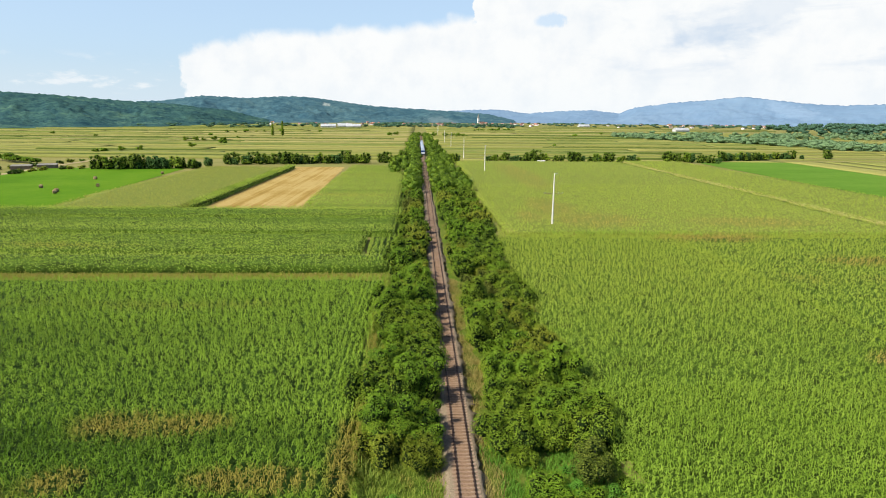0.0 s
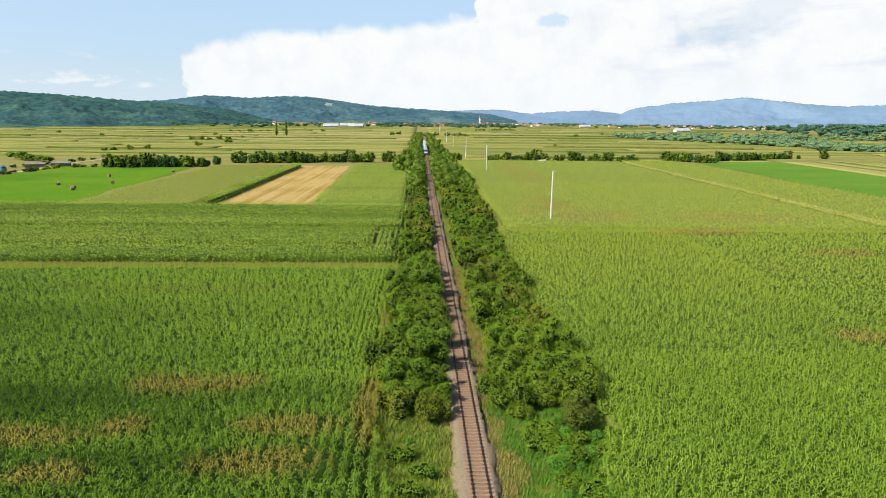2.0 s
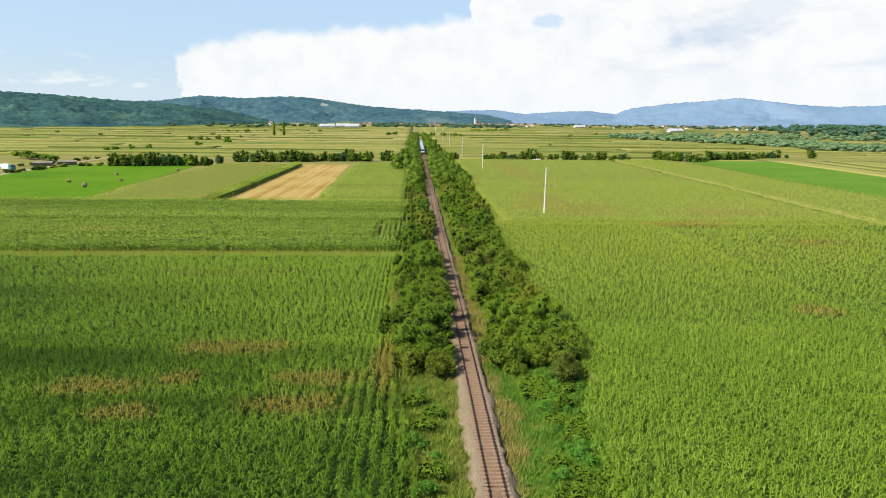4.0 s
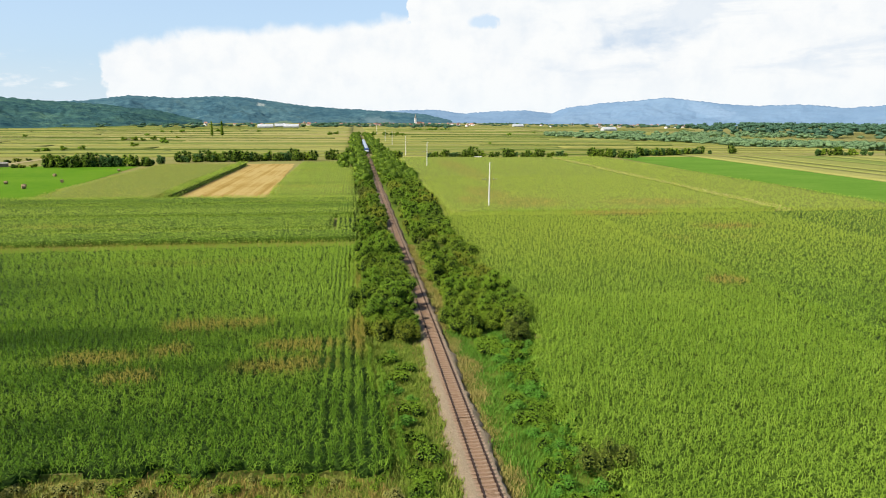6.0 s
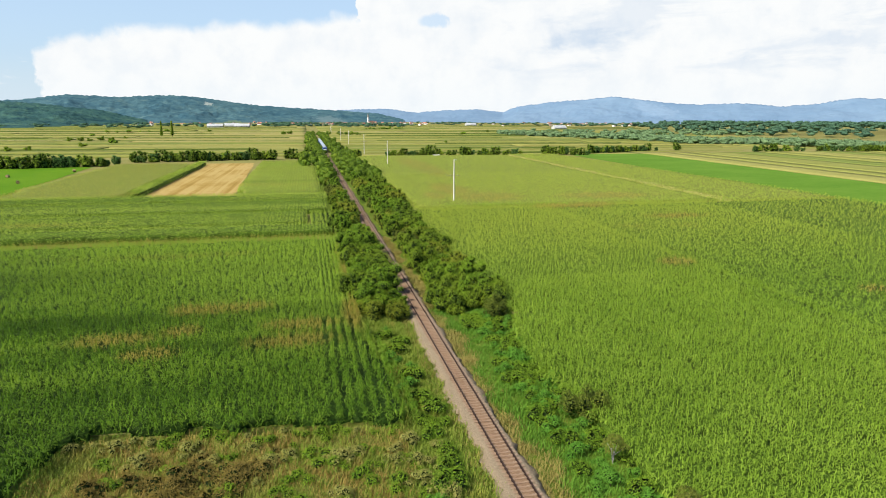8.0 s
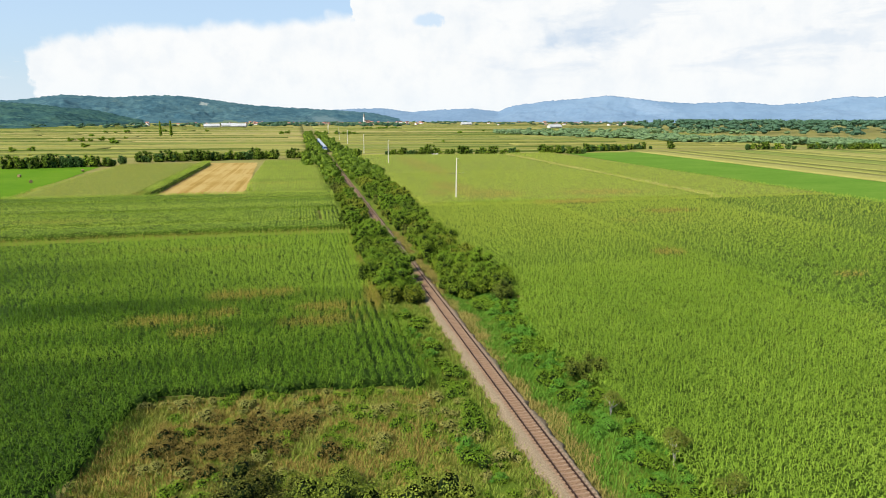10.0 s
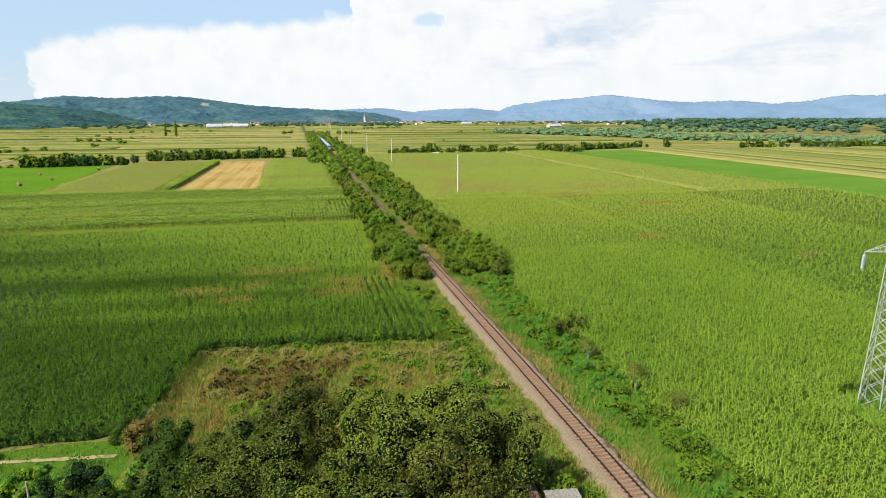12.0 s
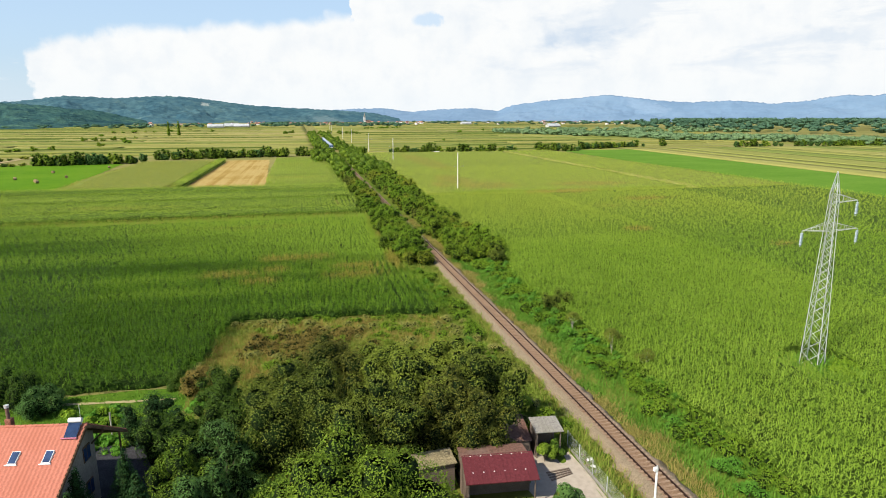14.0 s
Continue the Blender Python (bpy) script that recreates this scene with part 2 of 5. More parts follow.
FAR_CROPS = [
    striped("far_crop_olive", [(0.150, 0.168, 0.040), (0.195, 0.206, 0.052), (0.235, 0.236, 0.068)], across=(0.003, 0.08), fine_scale=0.3, bump=0.8),
    striped("far_crop_straw", [(0.230, 0.212, 0.070), (0.285, 0.256, 0.092), (0.330, 0.290, 0.115)], across=(0.003, 0.10), fine_scale=0.3, bump=0.5),
    striped("far_crop_green", [(0.112, 0.150, 0.032), (0.150, 0.184, 0.042), (0.185, 0.208, 0.052)], across=(0.003, 0.08), fine_scale=0.3, bump=0.8),
    striped("far_crop_gold", [(0.195, 0.200, 0.052), (0.235, 0.232, 0.066), (0.268, 0.258, 0.082)], across=(0.003, 0.12), fine_scale=0.3, bump=0.6),
]
LEAF_BELT = [
    leafy("hedge_leaf", [(0.038, 0.082, 0.007), (0.107, 0.180, 0.011), (0.232, 0.310, 0.024)], spread=0.55),
    leafy("blackthorn_leaf", [(0.064, 0.095, 0.009), (0.150, 0.189, 0.014), (0.271, 0.292, 0.030)], tone=0.4, spread=0.55),
    leafy("elder_leaf", [(0.042, 0.100, 0.008), (0.112, 0.204, 0.012), (0.223, 0.335, 0.024)], spread=0.55),
]
LEAF_RUST = leafy("reddening_rowan_leaf", [(0.050, 0.069, 0.011), (0.105, 0.127, 0.018), (0.176, 0.193, 0.032)])
LEAF_YEW = leafy("yew_leaf", [(0.010, 0.030, 0.004), (0.034, 0.072, 0.008), (0.09, 0.15, 0.018)], spread=0.6)
LEAF_DRY = leafy("browning_leaf", [(0.078, 0.059, 0.014), (0.161, 0.123, 0.027), (0.266, 0.212, 0.051)])
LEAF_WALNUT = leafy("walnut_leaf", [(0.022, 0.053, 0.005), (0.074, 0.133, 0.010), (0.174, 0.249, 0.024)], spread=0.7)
LEAF_BROWN = leafy("mirabelle_leaf", [(0.020, 0.028, 0.005), (0.058, 0.072, 0.010), (0.150, 0.155, 0.026)], spread=0.75)
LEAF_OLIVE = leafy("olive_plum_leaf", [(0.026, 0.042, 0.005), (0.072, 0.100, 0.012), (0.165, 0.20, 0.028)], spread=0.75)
LEAF_MIRABELLE = leafy("sunny_mirabelle_leaf", [(0.034, 0.056, 0.006), (0.110, 0.150, 0.015), (0.225, 0.275, 0.036)], spread=0.7)
LEAF_CONIFER = leafy("conifer_needles", [(0.006, 0.020, 0.006), (0.016, 0.046, 0.012), (0.04, 0.09, 0.022)], glow=0.12)
LEAF_BAMBOO = leafy("willow_leaf", [(0.018, 0.050, 0.013), (0.050, 0.115, 0.026), (0.12, 0.21, 0.05)])
LEAF_WEED = leafy("weed_leaf", [(0.042, 0.125, 0.012), (0.080, 0.212, 0.020), (0.135, 0.285, 0.034)])
GRASS_BLADE = leafy("grass_blade", [(0.060, 0.121, 0.010), (0.132, 0.207, 0.020), (0.263, 0.293, 0.055)], patch=(0.21, 0.165, 0.04), patch_scale=(0.25, 0.12), patch_at=0.54)
WEED_BLADE = leafy("dry_weed_stalk", [(0.138, 0.100, 0.025), (0.248, 0.183, 0.045), (0.380, 0.299, 0.085)], patch=(0.11, 0.15, 0.022), patch_scale=(0.12, 0.2), patch_at=0.5)
DRY_BLADE = leafy("bleached_grass_blade", [(0.15, 0.14, 0.030), (0.24, 0.205, 0.055), (0.33, 0.275, 0.09)], patch=(0.11, 0.16, 0.025), patch_scale=(0.3, 0.12), patch_at=0.57)
VERGE_BLADE = leafy("lush_verge_blade", [(0.045, 0.122, 0.011), (0.085, 0.200, 0.018), (0.150, 0.275, 0.032)], patch=(0.22, 0.21, 0.04), patch_scale=(0.35, 0.10), patch_at=0.64)
# Distance haze mixed into both leaf colours, so far woods turn bluish.
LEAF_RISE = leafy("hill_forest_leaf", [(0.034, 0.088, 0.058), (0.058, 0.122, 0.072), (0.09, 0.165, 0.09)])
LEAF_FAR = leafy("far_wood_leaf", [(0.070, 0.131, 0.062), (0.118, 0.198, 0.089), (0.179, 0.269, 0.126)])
# Shade inside the crowns, painted as a dark colour on the core lumps.
CROWN_SHADE = plain("inner_foliage", (0.015, 0.031, 0.005), 0.95, grain=3, amount=0.45, bump=1.0, second=(0.008, 0.017, 0.004))
BARK = plain("bark", (0.14, 0.105, 0.075), 0.95, grain=6, amount=0.35, bump=0.8)
BIRCH = plain("pale_bark", (0.5, 0.46, 0.4), 0.9, grain=6, amount=0.3)


def stained_ballast(n):
    """Grey-beige crushed stone, rust-brown where brake dust falls between and beside the rails."""
    at = n.add("ShaderNodeTexCoord").outputs["Object"]
    stones, wide = n.noise(at, 9.0, 6, 0.7), n.noise(at, 0.5, 5)
    c = n.ramp(stones, [(0.32, (0.100, 0.078, 0.050)), (0.5, (0.205, 0.160, 0.104)), (0.68, (0.32, 0.26, 0.175))])
    off = n.math("ABSOLUTE", n.add("ShaderNodeSeparateXYZ", {0: at}).outputs[0])
    rust = n.smooth(n.math("ADD", off, n.math("MULTIPLY", n.math("SUBTRACT", wide, 0.5), 0.8)), 1.05, 0.65, 0.0, 0.8)
    c = n.mix(rust, c, n.mix(n.smooth(stones, 0.35, 0.65), (0.135, 0.078, 0.045), (0.25, 0.155, 0.092)))
    relief = n.add("ShaderNodeBump", {"Height": stones, "Strength": 1.0, "Distance": 0.05})
    return n.add("ShaderNodeBsdfPrincipled", {"Base Color": c, "Roughness": 0.95, "Specular IOR Level": 0.1, "Normal": relief.outputs[0]}).outputs[0]


BALLAST = material("ballast_gravel", stained_ballast)
RAIL = plain("rusty_rail_steel", (0.040, 0.022, 0.016), 0.75, 0.2, grain=8, amount=0.3)
RAIL_TOP = plain("worn_rail_head", (0.085, 0.05, 0.038), 0.55, 0.4, grain=8, amount=0.2)
SLEEPER = plain("weathered_concrete_sleeper", (0.30, 0.215, 0.15), 0.95, grain=4, amount=0.25, second=(0.22, 0.14, 0.085))
CONCRETE = plain("pole_concrete", (0.66, 0.63, 0.57), 0.9, grain=3, amount=0.12)
SLAB = plain("old_concrete", (0.25, 0.235, 0.205), 0.95, grain=2.2, amount=0.16, second=(0.19, 0.18, 0.14))
MOSSY = plain("mossy_old_boards", (0.24, 0.20, 0.115), 0.95, grain=3.0, amount=0.25, second=(0.15, 0.15, 0.06))
YARD = plain("dusty_yard", (0.36, 0.31, 0.245), 0.95, grain=0.7, amount=0.07, second=(0.31, 0.265, 0.205))
STEEL = plain("galvanised_steel", (0.52, 0.53, 0.52), 0.5, 0.25, grain=4, amount=0.12)
GLASS_INS = plain("insulator_glass", (0.36, 0.42, 0.47), 0.25, grain=8, amount=0.1)
PLASTER = plain("cream_plaster", (0.34, 0.29, 0.225), 0.9, grain=2, amount=0.1)
ROOF_RED = plain("clay_roof_tile", (0.44, 0.165, 0.112), 0.8, grain=3, amount=0.08, second=(0.40, 0.145, 0.095))
WOOD = plain("brown_timber", (0.20, 0.12, 0.065), 0.85, grain=5, amount=0.3)
GREY_WOOD = plain("greyed_timber", (0.17, 0.13, 0.10), 0.9, grain=4, amount=0.14)
PANE = plain("dark_glass", (0.030, 0.055, 0.12), 0.08, grain=0.4, amount=0.2, bump=0.0)
WHITE = plain("white_paint", (0.78, 0.77, 0.74), 0.6, grain=3, amount=0.08)
MAROON = plain("maroon_sheet_metal", (0.115, 0.026, 0.030), 0.55, 0.1, grain=2, amount=0.12)
RUSTY = plain("rusty_sheet_metal", (0.17, 0.095, 0.07), 0.8, 0.1, grain=1.6, amount=0.18, second=(0.21, 0.15, 0.125))
BRICK = plain("chimney_brick", (0.33, 0.14, 0.09), 0.9, grain=6, amount=0.25)
STRAW = plain("baled_straw", (0.34, 0.24, 0.12), 0.95, grain=6, amount=0.35, bump=0.9)
BLUE = plain("blue_train_paint", (0.03, 0.12, 0.42), 0.35, grain=1, amount=0.1)
SILVER = plain("silver_train_roof", (0.36, 0.41, 0.47), 0.4, 0.1, grain=1, amount=0.1)
BLACK = plain("black_rubber", (0.02, 0.02, 0.022), 0.7, grain=5, amount=0.2)
TARMAC = plain("driveway_asphalt", (0.045, 0.045, 0.05), 0.9, grain=3, amount=0.25)
FAR_ROOF = plain("village_roof", (0.42, 0.20, 0.14), 0.9, grain=0.3, amount=0.2)
# Haze is put into the hill colours: bluer and paler with distance.
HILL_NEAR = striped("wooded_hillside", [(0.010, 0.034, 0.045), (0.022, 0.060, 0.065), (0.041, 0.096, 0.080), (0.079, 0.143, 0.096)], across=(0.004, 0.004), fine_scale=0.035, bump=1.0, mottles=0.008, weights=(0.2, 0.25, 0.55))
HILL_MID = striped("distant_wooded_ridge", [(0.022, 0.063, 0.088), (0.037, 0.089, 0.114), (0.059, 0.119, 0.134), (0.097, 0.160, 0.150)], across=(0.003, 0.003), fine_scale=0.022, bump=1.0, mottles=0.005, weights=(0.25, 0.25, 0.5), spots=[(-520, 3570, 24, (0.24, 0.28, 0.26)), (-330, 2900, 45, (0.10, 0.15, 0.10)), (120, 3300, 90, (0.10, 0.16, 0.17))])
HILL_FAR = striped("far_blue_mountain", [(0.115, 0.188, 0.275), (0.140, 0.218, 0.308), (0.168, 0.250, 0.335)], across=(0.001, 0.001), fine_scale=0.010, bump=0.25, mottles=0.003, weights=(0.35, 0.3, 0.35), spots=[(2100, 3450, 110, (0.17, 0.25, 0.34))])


# ---- building helpers ----
FIELD = -0.8  # level of the fields below the rail heads


def link(name, mesh, parent=None, label=""):
    ob = new(name, mesh)
    ob.parent = parent
    if label:
        ob["label"] = label
    return ob


def part(name, bm, mat, parent=None, label=""):
    """One mesh object out of a bmesh, under a thing or a part."""
    mesh = bpy.data.meshes.new(name)
    bm.to_mesh(mesh)
    bm.free()
    mesh.materials.append(mat)
    return link(name, mesh, parent, label)


def thing(name, label, category, at=(0, 0, 0), turn=0.0, group="", kind=""):
    ob = new(name)
    ob.matrix_basis = pose(*at, 0, 0, turn)
    return tagged(ob, label, category, group, kind)


def quads(name, verts, faces, mats, slots=None, smooth=False):
    """A mesh out of numpy arrays of vertices and four-cornered faces."""
    mesh = bpy.data.meshes.new(name)
    nv, nf = len(verts), len(faces)
    mesh.vertices.add(nv)
    mesh.vertices.foreach_set("co", np.ascontiguousarray(verts, dtype=np.float32).ravel())
    mesh.loops.add(nf * 4)
    mesh.loops.foreach_set("vertex_index", np.ascontiguousarray(faces, dtype=np.int32).ravel())
    mesh.polygons.add(nf)
    mesh.polygons.foreach_set("loop_start", np.arange(0, nf * 4, 4, dtype=np.int32))
    if slots is not None:
        mesh.polygons.foreach_set("material_index", np.ascontiguousarray(slots, dtype=np.int32))
    if smooth:
        mesh.polygons.foreach_set("use_smooth", np.ones(nf, dtype=bool))
    mesh.update(calc_edges=True)
    for m in mats:
        mesh.materials.append(m)
    return mesh


def box(bm, x0, x1, y0, y1, z0, z1, bevel=0.0, m=None):
    r = bmesh.ops.create_cube(bm, size=1, matrix=(m or Matrix()) @ Matrix.Translation(((x0 + x1) / 2, (y0 + y1) / 2, (z0 + z1) / 2)) @ Matrix.Diagonal((x1 - x0, y1 - y0, z1 - z0, 1)))
    if bevel:
        edges = list({e for v in r["verts"] for e in v.link_edges})
        bmesh.ops.bevel(bm, geom=edges, offset=bevel, segments=1, affect="EDGES")
    return bm


def block(x0, x1, y0, y1, z0, z1, bevel=0.0, m=None):
    return box(bmesh.new(), x0, x1, y0, y1, z0, z1, bevel, m)


def rod(bm, a, b, ra, rb=None, sides=8):
    """A tapered bar from a to b."""
    a, b = Vector(a), Vector(b)
    m = Matrix.Translation((a + b) / 2) @ (b - a).to_track_quat("Z", "Y").to_matrix().to_4x4()
    bmesh.ops.create_cone(bm, cap_ends=True, segments=sides, radius1=ra, radius2=ra if rb is None else rb, depth=(b - a).length, matrix=m)
    return bm


def bar(a, b, ra, rb=None, sides=8):
    return rod(bmesh.new(), a, b, ra, rb, sides)


def prism(profile, x0, x1, m=None):
    """A profile of (y, z) pulled along x."""
    bm = bmesh.new()
    ends = [[bm.verts.new((x, y, z)) for y, z in profile] for x in (x0, x1)]
    n = len(profile)
    for i in range(n):
        bm.faces.new((ends[0][i], ends[0][(i + 1) % n], ends[1][(i + 1) % n], ends[1][i]))
    bm.faces.new(ends[0][::-1])
    bm.faces.new(ends[1])
    bmesh.ops.recalc_face_normals(bm, faces=bm.faces)
    if m:
        bmesh.ops.transform(bm, matrix=m, verts=bm.verts)
    return bm


def sheet(x0, x1, y0, y1, z, step=4.0, rough=0.0, edge=0.0, seed=0, wind=None):
    """A level sheet with an uneven outline, cut into small faces."""
    rng = np.random.default_rng(seed)
    nx, ny = max(2, int((x1 - x0) / step) + 1), max(2, int((y1 - y0) / step) + 1)
    gx, gy = np.meshgrid(np.linspace(x0, x1, nx), np.linspace(y0, y1, ny))
    gz = z + rough * rng.random(gx.shape)
    if edge:
        gx[:, 0] += rng.normal(0, edge, ny)
        gx[:, -1] += rng.normal(0, edge, ny)
        gy[0] += rng.normal(0, edge, nx)
        gy[-1] += rng.normal(0, edge, nx)
    if wind:
        gx = gx + wind(gy)
    v = np.stack([gx, gy, gz], -1).reshape(-1, 3)
    i = (np.arange(ny - 1)[:, None] * nx + np.arange(nx - 1)[None]).ravel()
    return v, np.stack([i, i + 1, i + nx + 1, i + nx], 1)


def setting(name, label, category, v, f, mat, smooth=False):
    return tagged(link(name, quads(name, v, f, [mat], smooth=smooth)), label, category, kind="structure")


# ---- ground ----
v, f = sheet(-6000, 6000, -1500, 6000, FIELD - 0.03, 150)
setting("ground", "wide flat valley farmland of strip fields", "ground", v, f, GROUND)


# ---- hills ----
def hill(name, label, profile, near, far, mat, seed, folds):
    """A range of hills round the valley: crest heights by bearing, from foot to crest and down behind."""
    rng = np.random.default_rng(seed)
    bearings = np.arange(profile[0][0], profile[-1][0], 0.16)
    crest = np.interp(bearings, [p[0] for p in profile], [p[1] for p in profile])
    foot = np.interp(bearings, [p[0] for p in near], [p[1] for p in near])
    steps = np.concatenate([np.linspace(0, 1, 40), [1.06, 1.12]])
    rows = []
    for k, s in enumerate(steps):
        r = foot + (far - foot) * s
        shape = s ** 1.25 * (1.0 - 0.12 * math.sin(math.pi * s)) if s <= 1 else 1 - (s - 1) * 4
        x, y = r * np.sin(np.radians(bearings)), r * np.cos(np.radians(bearings))
        top = 28 + far * np.tan(np.radians(crest))
        bend = np.array([noise.fractal(Vector((b * 0.22 + seed, s * 1.7, seed)), 0.9, 2.0, 4) for b in bearings])
        z = FIELD + (top - FIELD) * np.clip(shape + folds * bend * math.sin(math.pi * min(s, 1)), 0, 1.0)
        z += rng.random(len(bearings)) * (2.0 + far * 0.0012) * min(1, s * 8)
        rows.append(np.stack([x, y, z], 1))
    nx = len(bearings)
    i = (np.arange(len(steps) - 1)[:, None] * nx + np.arange(nx - 1)[None]).ravel()
    setting(name, label, "hills", np.concatenate(rows), np.stack([i, i + 1, i + nx + 1, i + nx], 1), mat, smooth=False)


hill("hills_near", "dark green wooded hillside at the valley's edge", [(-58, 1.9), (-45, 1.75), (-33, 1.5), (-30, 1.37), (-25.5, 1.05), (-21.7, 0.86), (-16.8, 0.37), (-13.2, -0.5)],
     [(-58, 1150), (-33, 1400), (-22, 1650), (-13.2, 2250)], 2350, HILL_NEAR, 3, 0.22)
hill("hills_middle", "wooded ridge behind the village, tinted blue-green with haze", [(-34, 0.6), (-26, 0.8), (-22, 1.08), (-18.7, 1.55), (-15.4, 1.42), (-11.1, 1.66), (-8.0, 1.38), (-4.6, 0.92), (-1, 0.71), (2.6, 0.52), (6.5, 0.25), (9, -0.3)],
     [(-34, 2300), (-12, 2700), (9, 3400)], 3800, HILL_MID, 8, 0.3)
hill("mountains_far", "mountains along the horizon, tinted pale blue with haze", [(-6, 0.1), (2, 0.45), (4.9, 0.64), (7.4, 0.68), (9.8, 0.37), (12.3, 0.56), (15.4, 0.71), (18, 0.45), (19.4, 0.98), (22.3, 1.35), (25.5, 1.62), (27.7, 1.84), (30.1, 1.60), (32.4, 1.28), (35, 1.15), (38, 1.25), (41.3, 0.98), (43.6, 1.18), (45.8, 1.6), (48, 1.52), (54, 2.2), (64, 1.6)],
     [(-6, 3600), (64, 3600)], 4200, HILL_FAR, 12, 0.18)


# ---- crops ----
def corn_plant(rng, leaves, tall=2.2, width=0.28):
    """One maize plant: bent leaves round a stalk and a tassel, as four-cornered strips."""
    v, f = [], []

    def strip(points, side, widths):
        start = len(v)
        for p, wd in zip(points, widths):
            v.append(np.array(p) - side * wd)
            v.append(np.array(p) + side * wd)
        for k in range(len(points) - 1):
            a = start + 2 * k
            f.append((a, a + 1, a + 3, a + 2))

    for k in range(leaves):
        a = rng.random() * 6.283 if leaves > 4 else k * 6.283 / leaves + rng.random()
        d = np.array([math.cos(a), math.sin(a), 0])
        s = np.array([-d[1], d[0], 0.25 * (rng.random() - 0.5)])
        z = tall * ((0.16 + 0.17 * k) if k < 2 and leaves > 4 else (0.50 + 0.38 * (k + rng.random()) / leaves if leaves > 4 else 0.34 + 0.52 * (k + rng.random()) / leaves))
        reach = (0.32 + 0.20 * rng.random()) * (1.25 if leaves < 6 else 1.0)
        strip([(0, 0, z), d * reach * 0.55 + (0, 0, z + 0.15), d * reach + (0, 0, z + 0.04 - 0.26 * rng.random())], s, (width * 0.4, width * 0.55, width * 0.15))
    a = rng.random() * 3.14
    s = np.array([math.cos(a), math.sin(a), 0])
    strip([(0, 0, tall * 0.86), (0.03, 0.02, tall * (0.99 + 0.1 * rng.random()))], s, (0.012, 0.035))
    return np.array(v), np.array(f)


def scatter(points, variants, rng, scale=(0.85, 1.15), z=FIELD):
    """Plants set at points, turned and sized at random, as arrays."""
    verts, faces, count = [], [], 0
    pick = rng.integers(0, len(variants), len(points))
    for k, (bv, bf) in enumerate(variants):
        p = points[pick == k]
        n = len(p)
        if not n:
            continue
        a = rng.random(n) * 6.283
        s = rng.uniform(*scale, n)
        c, d = np.cos(a)[:, None], np.sin(a)[:, None]
        size = s[:, None]
        out = np.stack([(bv[:, 0] * c - bv[:, 1] * d) * size + p[:, :1], (bv[:, 0] * d + bv[:, 1] * c) * size + p[:, 1:2], bv[:, 2] * size + (p[:, 2:3] if p.shape[1] > 2 else z)], -1)
        faces.append((bf[None] + (np.arange(n) * len(bv))[:, None, None]).reshape(-1, 4) + count)
        verts.append(out.reshape(-1, 3))
        count += n * len(bv)
    return np.concatenate(verts), np.concatenate(faces)


def rows_of(x0, x1, y0, y1, dx, dy, rng, keep=None, jitter=0.12):
    """Places in straight rows along the track's direction."""
    gx, gy = np.meshgrid(np.arange(x0 + dx / 2, x1, dx), np.arange(y0 + dy / 2, y1, dy))
    p = np.stack([gx.ravel(), gy.ravel()], 1)
    p[:, 0] += rng.normal(0, 1, len(p)) * dx * np.where((p[:, 0] < -14) & (p[:, 1] < 105), 3.0 * jitter, 1.4 * jitter)
    p[:, 1] += rng.uniform(-0.5, 0.5, len(p)) * dy
    return p[keep(p[:, 0], p[:, 1])] if keep else p


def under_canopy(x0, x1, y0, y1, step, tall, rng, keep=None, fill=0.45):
    """The mass of stalks and lower leaves, its shade put into the material's colour, uneven on top, with sides down to
    the soil.
    """
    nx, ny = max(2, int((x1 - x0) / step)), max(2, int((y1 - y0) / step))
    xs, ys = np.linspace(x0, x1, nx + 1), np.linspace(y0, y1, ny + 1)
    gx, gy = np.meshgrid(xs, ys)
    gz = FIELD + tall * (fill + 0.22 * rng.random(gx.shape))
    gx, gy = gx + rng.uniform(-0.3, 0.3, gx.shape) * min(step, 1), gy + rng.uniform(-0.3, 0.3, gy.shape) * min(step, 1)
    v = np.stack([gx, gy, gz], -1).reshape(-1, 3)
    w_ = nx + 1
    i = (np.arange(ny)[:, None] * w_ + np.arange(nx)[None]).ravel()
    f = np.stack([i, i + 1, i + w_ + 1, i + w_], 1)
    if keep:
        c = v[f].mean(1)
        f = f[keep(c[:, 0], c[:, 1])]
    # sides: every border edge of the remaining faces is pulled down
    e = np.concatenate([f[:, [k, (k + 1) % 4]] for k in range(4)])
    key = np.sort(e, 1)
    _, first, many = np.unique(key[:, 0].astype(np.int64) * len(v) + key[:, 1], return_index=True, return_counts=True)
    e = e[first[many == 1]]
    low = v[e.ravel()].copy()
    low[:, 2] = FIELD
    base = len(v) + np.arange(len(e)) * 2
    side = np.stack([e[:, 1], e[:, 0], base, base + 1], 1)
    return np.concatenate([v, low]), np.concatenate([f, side])


